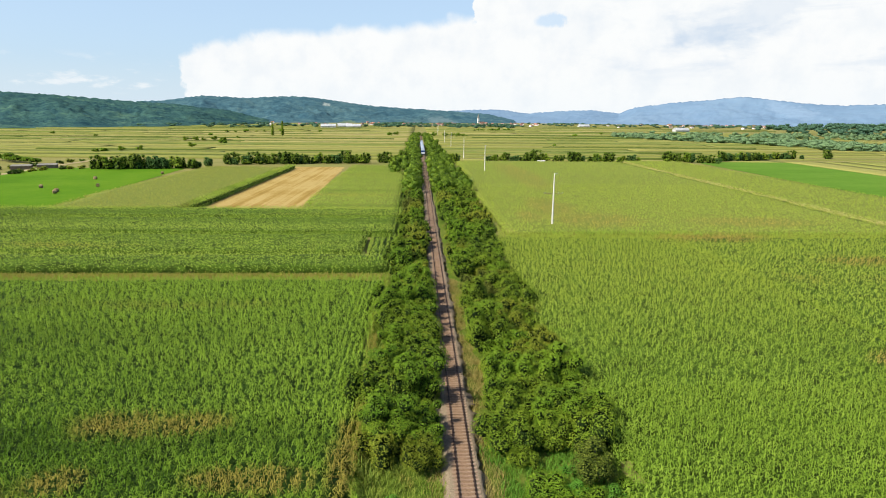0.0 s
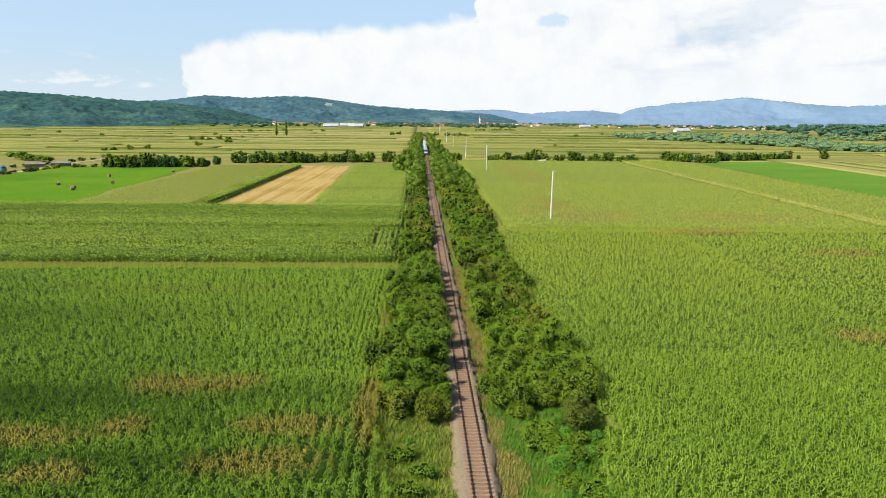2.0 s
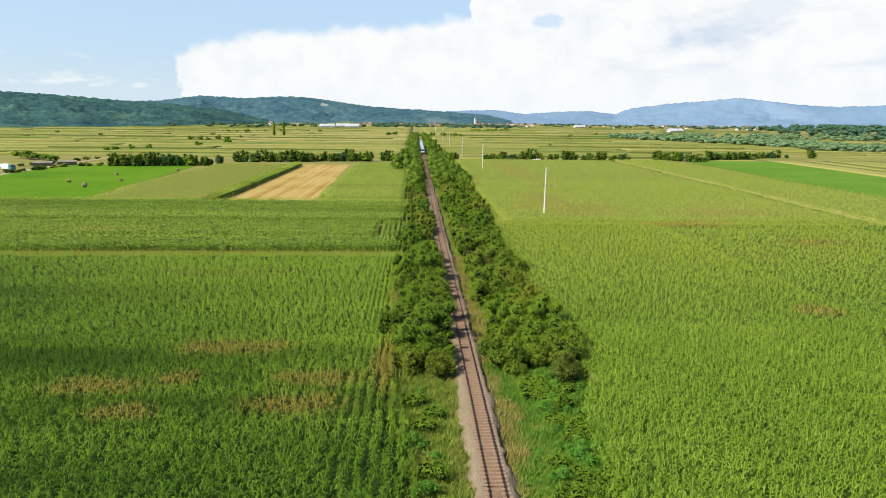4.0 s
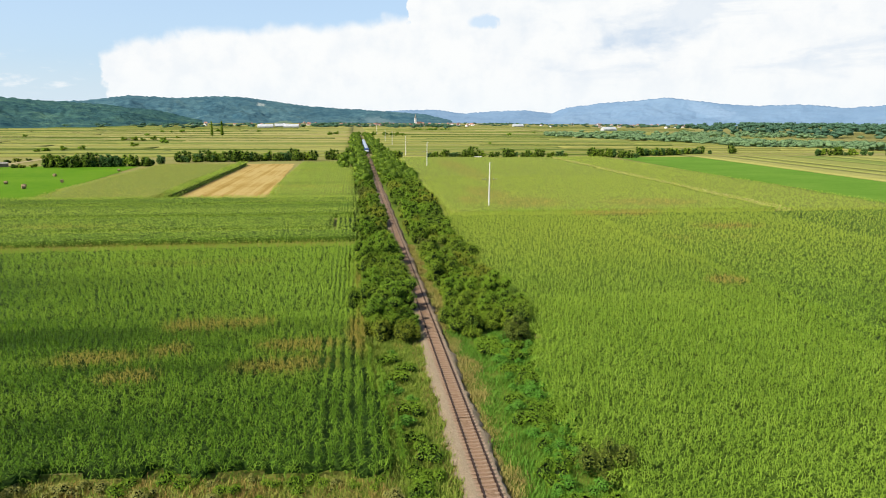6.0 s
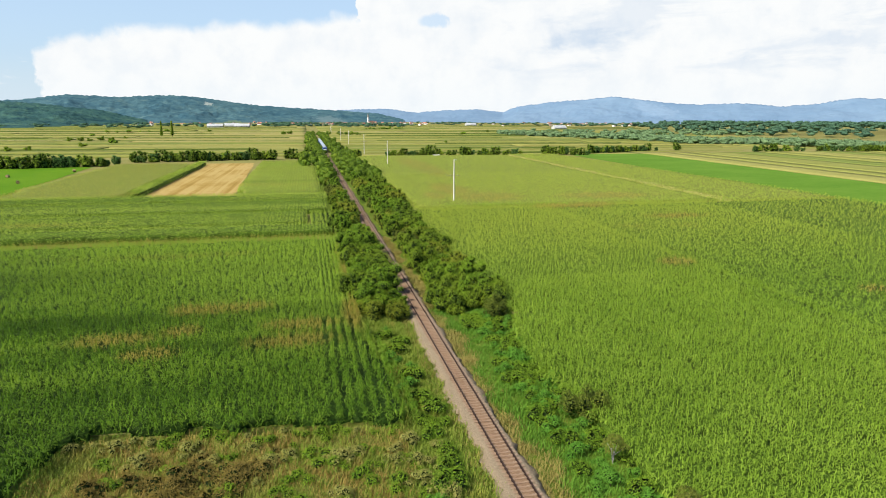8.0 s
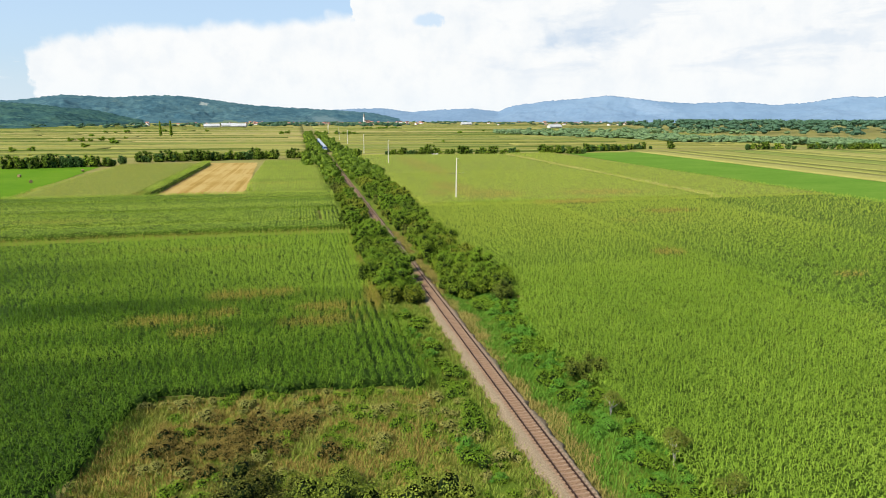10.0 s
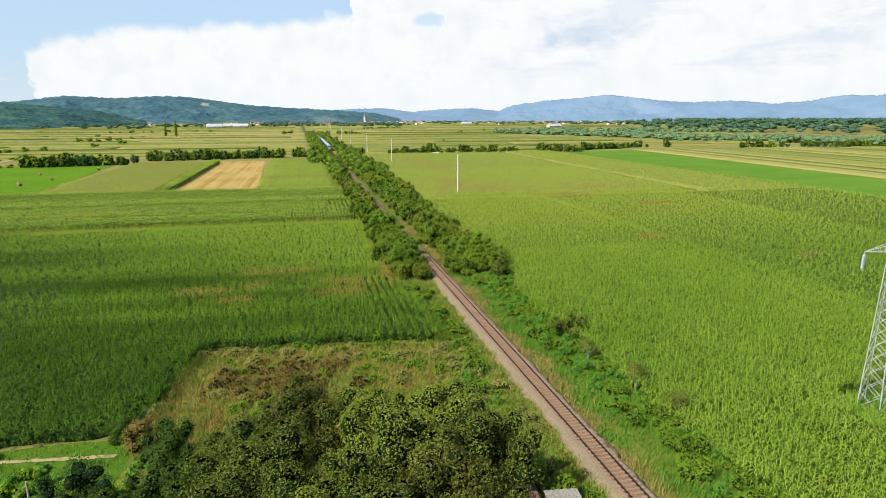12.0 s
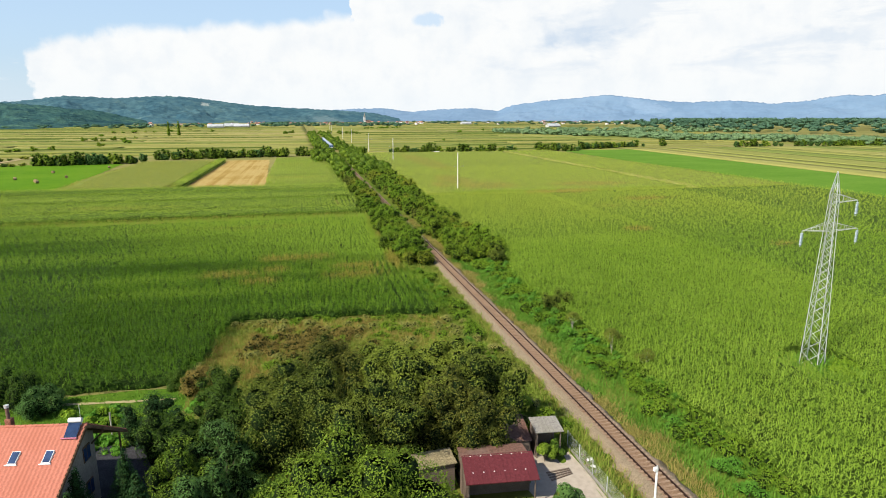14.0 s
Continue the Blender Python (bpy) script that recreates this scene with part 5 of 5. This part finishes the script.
flat_field("garden_path", "narrow pale garden footpath", "path", -62, -38.2, -0.25, 0.25, 0.10, DIRT, 0.5, 0.02, 0.05, seed=9).matrix_basis = pose(-2.3, -6.4, 0, 0, 0, -6.5)
flat_field("driveway", "dark asphalt driveway beside the house", "driveway", -47.5, -36.8, -30, -10.5, 0.09, TARMAC, 1.0, 0.01, 0.15, seed=10)
flat_field("yard", "dusty concrete yard between the sheds", "yard", -10.4, -4.95, -36, -18.9, 0.10, YARD, 1.0, 0.02, 0.06, seed=11)
flat_field("soil_patch", "bare reddish soil between the trees", "soil", -29.2, -27.8, -24, -19, 0.14, striped("red_soil", [(0.14, 0.13, 0.03), (0.26, 0.16, 0.07), (0.30, 0.18, 0.09)], across=(0.4, 0.3), fine_scale=3), 0.6, 0.06, 0.25, seed=14)
sward("grass", "short grass in the garden", "grass", -58, -37, -12, 0.6, 7, 4, 0.28, 0.03, VERGE_BLADE, 78)
sward("grass", "dry grass along the yard fence", "grass", -4.7, -2.3, -42, -18, 10, 5, 0.55, 0.03, GRASS_BLADE, 79)


def tiled_slope(x0, x1, y0, z0, y1, z1):
    """A roof slope of overlapping clay tiles: stepped courses with rounded rolls."""
    cols, courses = int((x1 - x0) / 0.07), int(math.hypot(y1 - y0, z1 - z0) / 0.34)
    xs = np.linspace(x0, x1, cols)
    roll = 0.055 * np.abs(np.sin(np.arange(cols) * math.pi / 4))
    rows = []
    for k in range(courses):
        for s, lift in ((k / courses, 0.0), ((k + 1.04) / courses, 0.10)):
            rows.append(np.stack([xs, np.full(cols, y0 + (y1 - y0) * s), z0 + (z1 - z0) * s + roll + lift], 1))
    i = (np.arange(len(rows) - 1)[:, None] * cols + np.arange(cols - 1)[None]).ravel()
    return np.concatenate(rows), np.stack([i, i + 1, i + cols + 1, i + cols], 1)


def house():
    ob = thing("house", "plastered house with a red clay-tile roof", "house", (-41.9, -21.2, FIELD), -9.1)
    west, ridge, eave, span, pitch = -14.0, 7.5, 4.05, 5.6, 3.45 / 5.6
    gable = [(-4.9, 0), (2.7, 0), (2.7, ridge - 2.7 * pitch - 0.22), (0, ridge - 0.22), (-4.9, ridge - 4.9 * pitch - 0.22)]
    wall = part("wall", prism(gable, west + 0.6, -1.05), PLASTER, ob)
    for side in (-1, 1):
        roof = part("roof", prism([(0, ridge - 0.03), (side * span, eave - 0.03), (side * span, eave - 0.2), (0, ridge - 0.2)], west, 0), WOOD, ob)
        v, f = tiled_slope(west, 0.02, 0, ridge, side * span, eave)
        link("roof_tiles", quads("roof_tiles", v, f if side < 0 else f[:, ::-1], [ROOF_RED]), roof, "red clay roof tiles")
        part("bargeboard", prism([(0, ridge + 0.04), (side * span, eave + 0.04), (side * span, eave - 0.22), (0, ridge - 0.22)], 0.03, 0.075), WOOD, roof, "dark brown timber bargeboard")
        part("gutter", bar((west, side * (span + 0.07), eave - 0.05), (0, side * (span + 0.07), eave - 0.05), 0.07), RUSTY, roof)
    bm = bmesh.new()
    for k in range(38):
        rod(bm, (west + k * 0.37, 0, ridge + 0.03), (west + k * 0.37 + 0.40, 0, ridge + 0.045), 0.10, 0.115, 8)
    part("ridge_tiles", bm, ROOF_RED, ob)
    for x in (-1.55, -3.72, -7.6):
        tilt = Matrix.Translation((x, -2.07, ridge - 2.07 * pitch + 0.06)) @ Matrix.Rotation(math.atan(pitch), 4, "X")
        sky = part("skylight", block(-0.27, 0.27, -0.46, 0.46, -0.04, 0.12, 0.01, tilt), WHITE, ob, "white-framed roof window")
        part("pane", block(-0.225, 0.225, -0.41, 0.41, 0.122, 0.135, 0, tilt), PANE, sky, "dark blue glass")
        part("flashing", block(-0.40, 0.36, -0.55, -0.475, -0.02, 0.12, 0, tilt), WHITE, sky)
    heater = thing("solar_heater", "blue tube solar water heater on the roof", "solar heater", (-41.9, -21.2, FIELD), -9.1)
    tilt = Matrix.Translation((-0.62, -0.55, ridge - 0.55 * pitch + 0.30)) @ Matrix.Rotation(math.atan(pitch) + 0.12, 4, "X") @ Matrix.Diagonal((0.68, 0.68, 0.8, 1))
    part("collector_back", block(-0.62, 0.62, -0.85, 0.8, -0.05, -0.02, 0, tilt), STEEL, heater)
    for k in range(15):
        part("tube", rod(bmesh.new(), tilt @ Vector((-0.56 + k * 0.08, -0.82, 0.02)), tilt @ Vector((-0.56 + k * 0.08, 0.8, 0.02)), 0.034, 0.034, 6), PANE, heater)
    part("tank", bar(tilt @ Vector((-0.64, 0.95, 0.08)), tilt @ Vector((0.64, 0.95, 0.08)), 0.17, 0.17, 16), WHITE, heater, "white water tank")
    part("foot_rail", block(-0.9, 0.65, -0.98, -0.86, -0.08, 0.04, 0.01, tilt), plain("pink_rail", (0.52, 0.16, 0.24), 0.5), heater, "pinkish foot rail")
    for x in (-0.55, 0.55):
        part("strut", bar(tilt @ Vector((x, 0.75, -0.05)), tilt @ Vector((x, 0.55, -0.75)), 0.025), STEEL, heater)
    part("antenna_rod", bar((-0.25, -0.1, ridge), (-0.25, -0.1, ridge + 1.6), 0.018), STEEL, heater)
    stack = thing("chimney", "brick chimney with a metal flue on the roof", "chimney", (-41.9, -21.2, FIELD), -9.1)
    part("shaft", block(-5.72, -5.3, 0.5, 0.92, ridge - 1.4, ridge + 0.3, 0.02), BRICK, stack)
    part("flue", bar((-5.55, 0.70, ridge + 0.3), (-5.55, 0.70, ridge + 1.15), 0.12, 0.12, 12), RUSTY, stack)
    part("cap", bar((-5.55, 0.70, ridge + 1.12), (-5.55, 0.70, ridge + 1.32), 0.16, 0.16, 12), STEEL, stack)
    part("vent_pipe", bar((-6.15, 0.6, ridge - 0.5), (-6.15, 0.6, ridge + 0.95), 0.06), WHITE, stack)
    for y, z in ((1.5, 3.9), (-1.9, 4.4), (1.4, 1.2), (-2.4, 1.2)):
        win = part("window", block(-1.07, -1.0, y - 0.5, y + 0.5, z, z + 1.2, 0.01), WOOD, ob, "brown-framed window")
        for s in (-1, 1):
            part("pane", block(-1.005, -0.99, y + s * 0.24 - 0.2, y + s * 0.24 + 0.2, z + 0.1, z + 1.1), PANE, win)
    for x in (-0.4, -4.6, -8.8, -13.0):
        part("canopy_post", bar((x, 5.2, 0), (x, 5.2, ridge - 5.2 * pitch - 0.15), 0.08, 0.08, 4), WOOD, ob)
    for y in (2.3, -3.1):
        part("brace", bar((-1.05, y, ridge - abs(y) * pitch - 1.3), (-0.05, y, ridge - abs(y) * pitch - 0.3), 0.06, 0.06, 4), WOOD, ob)


house()


def shed(name, label, at, turn, w, d, front, back, roof_mat, wall_mat, over=0.2, posts=False, rivets=False):
    """A lean-to with a sloping sheet roof; front is its southern height."""
    ob = thing(name, label, "shed", (*at, FIELD), turn)
    if posts:
        for x in (0.1, w - 0.1):
            for y in (0.1, d - 0.1):
                part("post", bar((x, y, 0), (x, y, front + (back - front) * y / d), 0.06, 0.06, 6), wall_mat, ob)
        part("back_wall", block(0, w, d - 0.06, d, 0, back - 0.02), wall_mat, ob)
        part("side_wall", prism([(0.2, 0), (d, 0), (d, back - 0.05), (0.2, front - 0.05)], 0, 0.05), wall_mat, ob)
    else:
        part("wall", prism([(0, 0), (d, 0), (d, back), (0, front)], 0, w), wall_mat, ob)
    s = (back - front) / d
    roof = part("roof", prism([(-over, front - over * s), (d + over, back + over * s), (d + over, back + over * s + 0.06), (-over, front - over * s + 0.06)], -over, w + over), roof_mat, ob)
    for k in range(int(w / 0.35)):
        x = -over + 0.2 + k * 0.35
        part("rib", prism([(-over, front - over * s + 0.06), (d + over, back + over * s + 0.06), (d + over, back + over * s + 0.085), (-over, front - over * s + 0.085)], x, x + 0.05), roof_mat, roof)
    if rivets:
        for x in (0.5, 1.3, 2.1, 2.9, 3.7, 4.5):
            for q in (0.35, 1.0):
                part("fixing", bar((x, d * q, front + (back - front) * q + 0.08), (x, d * q, front + (back - front) * q + 0.12), 0.055, 0.03, 6), WHITE, roof, "pale roof fixing")
    return ob


shed("shed", "open shed with a maroon sheet-metal roof", (-15.7, -26.4), -5.5, 5.2, 2.0, 2.35, 3.2, MAROON, GREY_WOOD, 0.15, True, True)
shed("shed", "weathered lean-to with a rusty grey sheet roof", (-15.6, -24.25), -5.5, 5.0, 1.7, 3.22, 2.95, RUSTY, GREY_WOOD, 0.12)
shed("shed", "small open shed with a flat grey concrete roof", (-8.2, -20.9), -6, 2.2, 2.2, 2.5, 2.65, SLAB, GREY_WOOD, 0.12, True)
shed("shed", "low shed with a rusty brown sheet roof", (-11.1, -20.3), -6, 2.5, 3.4, 1.7, 2.2, RUSTY, GREY_WOOD, 0.12)
shed("shed", "old low shed with a mossy board roof", (-18.9, -24.0), 6, 2.9, 1.5, 2.5, 2.75, MOSSY, GREY_WOOD, 0.15)

fence = thing("fence", "wire mesh fence on a low concrete kerb", "fence", (-4.75, -19.6, FIELD), 0, kind="structure")
part("kerb", block(-0.08, 0.08, -17, 0, -0.1, 0.28, 0.02), SLAB, fence)
for k in range(8):
    part("post", bar((0, -k * 2.4, 0), (0, -k * 2.4, 1.6), 0.035, 0.03, 6), STEEL, fence)
bm = bmesh.new()
for k in range(9):
    rod(bm, (0, 0, 0.3 + k * 0.155), (0, -17, 0.3 + k * 0.155), 0.005, 0.005, 3)
for k in range(110):
    rod(bm, (0, -k * 0.155, 0.28), (0, -k * 0.155, 1.55), 0.004, 0.004, 3)
tagged(part("wire_mesh", bm, STEEL, fence), kind="stuff")
rng = np.random.default_rng(23)
for k in range(9):
    junk = thing("rubbish", "pale discarded rubbish beside the fence", "rubbish", (-4.1 + rng.normal(0, 0.35), -22.2 + rng.normal(0, 0.6), FIELD), rng.uniform(0, 90), group="rubbish heap")
    bm = bmesh.new()
    bmesh.ops.create_icosphere(bm, subdivisions=2, radius=0.22)
    for q in bm.verts:
        q.co = Vector((q.co.x * rng.uniform(0.8, 1.4), q.co.y * rng.uniform(0.7, 1.2), max(0, (q.co.z + 0.1) * rng.uniform(0.25, 0.6))))
    part("sack", bm, (WHITE, SLAB, RUSTY)[k % 3], junk)
for k in range(4):
    plank = thing("plank", "loose grey plank lying in the yard", "plank", (-8.2, -23.2 - k * 0.35, FIELD + 0.13), 6 + 3 * k, group="planks in the yard")
    part("board", block(0, 2.1, -0.06, 0.06, 0, 0.09, 0.01), GREY_WOOD, plank)
mast = thing("signal_pole", "slim white lineside pole with a box head", "pole", (-4.35, -32.4, FIELD))
part("shaft", bar((0, 0, 0), (0, 0, 5.6), 0.09, 0.075, 10), WHITE, mast)
part("head_box", block(-0.26, 0.02, -0.09, 0.09, 5.45, 5.75, 0.03), WHITE, mast, "white box at the top")
part("cap", bar((0, 0, 5.6), (0, 0, 5.85), 0.1, 0.05, 10), STEEL, mast)
stone = thing("garden_post", "pale wooden post in the garden", "post", (-44.4, -8.4, FIELD))
part("shaft", bar((0, 0, 0), (0, 0, 2.3), 0.09, 0.07, 8), BIRCH, stone)
for k, (at, tall, wide, mat) in enumerate((((-8.6, -28.4), 2.6, 2.4, LEAF_BAMBOO), ((-12.6, -28.9), 2.6, 3.0, LEAF_WALNUT), ((-14.4, -29.4), 2.2, 2.6, LEAF_WALNUT), ((-7.6, -21.5), 2.1, 1.6, LEAF_WALNUT), ((-6.5, -21.3), 2.3, 1.6, LEAF_YEW), ((-17.6, -25.8), 2.0, 2.6, LEAF_BELT[0]), ((-10.2, -22.0), 1.4, 2.2, LEAF_BELT[2]), ((-5.8, -17.2), 2.4, 3.2, LEAF_BELT[0]), ((-7.0, -13.5), 2.2, 3.0, LEAF_BELT[2]))):
    clump_tree("yard_bush", "leafy bush growing round the sheds", "shrub", 180 + k, tall, wide, 8, 1300, 0.13, mat, at, trunk=0.05, base=0.15)


# ---- meadow and plain ----
def bale():
    ob = thing("hay_bale", "round brown hay bale on the green meadow", "hay bale", group="hay bales")
    bm = bmesh.new()
    rod(bm, (-0.65, 0, 0.66), (0.65, 0, 0.66), 0.68, 0.68, 20)
    bmesh.ops.bevel(bm, geom=[e for e in bm.edges if abs(e.verts[0].co.x - e.verts[1].co.x) < 0.01], offset=0.09, segments=2, affect="EDGES")
    part("roll", bm, STRAW, ob)
    for x in (-0.3, 0.0, 0.3):
        part("twine", bar((x - 0.02, 0, 0.66), (x + 0.02, 0, 0.66), 0.69, 0.69, 20), SLAB, ob)
    return ob


one = bale()
for k, (x, y, a) in enumerate(((-153.8, 250.8, 20), (-140.8, 238.3, 65), (-134.3, 255.9, 110), (-138.5, 233.2, 40), (-131, 312, 15), (-150, 285, 80))):
    (one if k == 0 else copy_thing(one, Matrix())).matrix_basis = pose(x, y, FIELD + 0.07, 0, 0, a)


def truck():
    """A lorry parked on the farm road: cab with glass, box body, wheels."""
    ob = thing("delivery_truck", "white box truck with a teal cab on the farm road", "truck", (-208.1, 301.5, FIELD + 0.13), 70)
    cab = part("cab", prism([(0.0, 0.7), (1.9, 0.7), (1.9, 2.9), (0.5, 2.9), (0.0, 1.9)], -1.15, 1.15), plain("teal_cab_paint", (0.06, 0.20, 0.20), 0.4), ob, "teal painted cab")
    part("windscreen", block(-1.0, 1.0, 0.12, 0.2, 1.95, 2.7), PANE, cab)
    part("box_body", block(-1.2, 1.2, 2.0, 7.2, 1.0, 3.4, 0.04), WHITE, ob, "white box body")
    part("chassis", block(-0.5, 0.5, 0.3, 7.0, 0.6, 0.95), BLACK, ob)
    for y in (1.0, 5.8):
        for x in (-1.0, 1.0):
            part("wheel", bar((x - 0.14, y, 0.48), (x + 0.14, y, 0.48), 0.48, 0.48, 14), BLACK, ob)


truck()
for k, (at, turn, w_, d_) in enumerate((((-216, 330), 20, 9, 5), ((-207.5, 338.5), 20, 9, 5))):
    shed("farm_shed", "low grey sheet-roofed farm shed beside the road", at, turn, w_, d_, 1.9, 2.4, SLAB, GREY_WOOD, 0.2)
roadside = [tree("roadside_bush", "straggly green bush along the farm road", "shrub", 68, 2.2, 4.4, 10, 420, 0.26, LEAF_BELT[1], trunk=0.06, base=0.15, group="roadside bushes"),
            tree("roadside_bush", "low dark bush along the farm road", "shrub", 69, 1.8, 4.0, 9, 380, 0.26, LEAF_YEW, trunk=0.06, base=0.15, group="roadside bushes")]
rng = np.random.default_rng(53)
stand(roadside, line_of(-204, 292, -200, 330, 4.5, rng, 1.0) + line_of(-199, 332, -182, 342, 3.4, rng, 1.4) + line_of(-216, 345, -206, 440, 9, rng, 1.6) + line_of(-230, 300, -222, 340, 9, rng, 2.0), rng, sizes=(0.6, 1.25))
tarp = thing("tarpaulin", "white plastic sheet lying folded by the hedge", "tarpaulin", (80.5, 421, FIELD), 25)
bm = prism([(-0.9, 0), (0.9, 0), (0.6, 0.75), (0.1, 1.0), (-0.6, 0.7)], -3.4, 3.4)
bmesh.ops.bevel(bm, geom=list(bm.edges), offset=0.12, segments=2, affect="EDGES")
part("sheet", bm, WHITE, tarp)


def carriage(at, engine):
    """A rail vehicle: body, roof, windows, bogies with wheels."""
    ob = thing("locomotive" if engine else "railway_carriage", "blue diesel locomotive with a pale front" if engine else "blue railway carriage with a silver roof", "train", at, group="" if engine else "carriages of the train")
    n = 17.0 if engine else 24.0
    hull = [(-1.42, 0.95), (1.42, 0.95), (1.45, 2.4), (1.38, 3.5), (-1.38, 3.5), (-1.45, 2.4)]
    part("body", prism(hull, 0, n, along), BLUE, ob)
    part("roof", prism([(-1.40, 3.5), (1.40, 3.5), (1.15, 3.95), (0.5, 4.2), (-0.5, 4.2), (-1.15, 3.95)], 0.05, n - 0.05, along), SILVER, ob, "silver-grey rounded roof")
    part("front_band", block(-1.30, 1.30, -0.05, 0.0, 1.2, 2.2), WHITE if engine else BLUE, ob, "white front band" if engine else "")
    for s in (-0.65, 0.65):
        part("windscreen" if engine else "end_window", block(s - 0.5, s + 0.5, -0.04, 0.01, 2.45, 3.3), PANE, ob)
    for k in range(3 if engine else 9):
        y = (4 if engine else 2.2) + k * (4.2 if engine else 2.4)
        for s in (-1.435, 1.435):
            part("window", block(s - 0.03, s + 0.03, y - 0.6, y + 0.6, 2.25, 3.05), PANE, ob)
    for y in (3.2, n - 3.2):
        bogie = part("bogie", block(-1.1, 1.1, y - 1.6, y + 1.6, 0.45, 0.9, 0.05), BLACK, ob)
        for dy in (-1.1, 1.1):
            for s in (-0.65, 0.65):
                part("wheel", bar((s - 0.07, y + dy, 0.465), (s + 0.07, y + dy, 0.465), 0.46, 0.46, 14), BLACK, bogie)
    return ob


carriage((-0.15, 470, 0), True)
coach = carriage((-0.15, 488, 0), False)
for k in range(1, 7):
    copy_thing(coach, pose(-0.15, 488 + 25 * k, 0))


def cottage(w, d, h, name="village_house", wall_mat=WHITE, roof_mat=FAR_ROOF, label="small white village house with a red roof"):
    ob = thing(name, label, "house", group="village houses")
    part("wall", prism([(-d / 2, 0), (d / 2, 0), (d / 2, h), (0, h + d * 0.32), (-d / 2, h)], -w / 2, w / 2), wall_mat, ob)
    for s in (-1, 1):
        part("roof", prism([(0, h + d * 0.36), (s * d * 0.56, h - 0.2), (s * d * 0.56, h + 0.2), (0, h + d * 0.40)], -w / 2 - 0.4, w / 2 + 0.4), roof_mat, ob)
    for k in range(3):
        part("window", block(-w / 3 + k * w / 3 - 0.7, -w / 3 + k * w / 3 + 0.7, -d / 2 - 0.06, -d / 2, h * 0.35, h * 0.75), PANE, ob)
    return ob


kinds = [cottage(12, 9, 5), cottage(16, 10, 4.5, label="pale village house with a brown roof", roof_mat=RUSTY), cottage(10, 9, 6, wall_mat=PLASTER, label="cream village house with a red roof")]
rng = np.random.default_rng(31)
places = [(math.tan(radians(b)) * r, r) for b, r in zip(rng.uniform(-5, 11, 70), rng.uniform(2050, 2750, 70))] + [(math.tan(radians(b)) * r, r) for b, r in zip(rng.uniform(17, 30, 34), rng.uniform(2000, 2900, 34))] + [(math.tan(radians(b)) * r, r) for b, r in zip(rng.uniform(-16, -5, 12), rng.uniform(1900, 2300, 12))]
stand(kinds, places, rng, sizes=(0.6, 1.0))
halls = cottage(38, 16, 3.6, "warehouse", plain("pale_hall_cladding", (0.52, 0.52, 0.49), 0.8, grain=0.5), plain("pale_metal_roof", (0.42, 0.44, 0.45), 0.6, grain=0.2), "long white industrial hall on the plain")
tagged(halls, group="industrial halls")
for k, (x, y, a) in enumerate(((-232, 1600, 3), (-172, 1640, -4), (-205, 1720, 8), (640, 1500, 12), (560, 2100, 5))):
    (halls if k == 0 else copy_thing(halls, Matrix())).matrix_basis = pose(x, y, FIELD, 0, 0, a)
church = thing("church", "white village church with a slender tower", "church", (248, 2600, FIELD), 15)
part("tower", block(-3.4, 3.4, -3.4, 3.4, 0, 27, 0.3), WHITE, church)
part("spire", bar((0, 0, 27), (0, 0, 45), 4.4, 0.3, 8), SLAB, church)
part("nave", prism([(-6, 0), (6, 0), (6, 7), (0, 12), (-6, 7)], 3.5, 26), WHITE, church)
for s in (-1, 1):
    part("roof", prism([(0, 12.4), (s * 6.8, 6.7), (s * 6.8, 7.2), (0, 13.0)], 3.45, 26.5), RUSTY, church)
for z in (12, 22):
    part("window", block(-1, 1, -5.15, -4.95, z, z + 4), PANE, church)

# ---- true size ----
# The plan above is drawn so that the rails stand 1.30 apart; the true distance of their centres is 1.507 m.
TRUE = Matrix.Scale(1.16, 4)
for ob in list(scene.objects):
    if ob.parent is None and ob not in (cam, sun):
        ob.matrix_basis = TRUE @ ob.matrix_basis
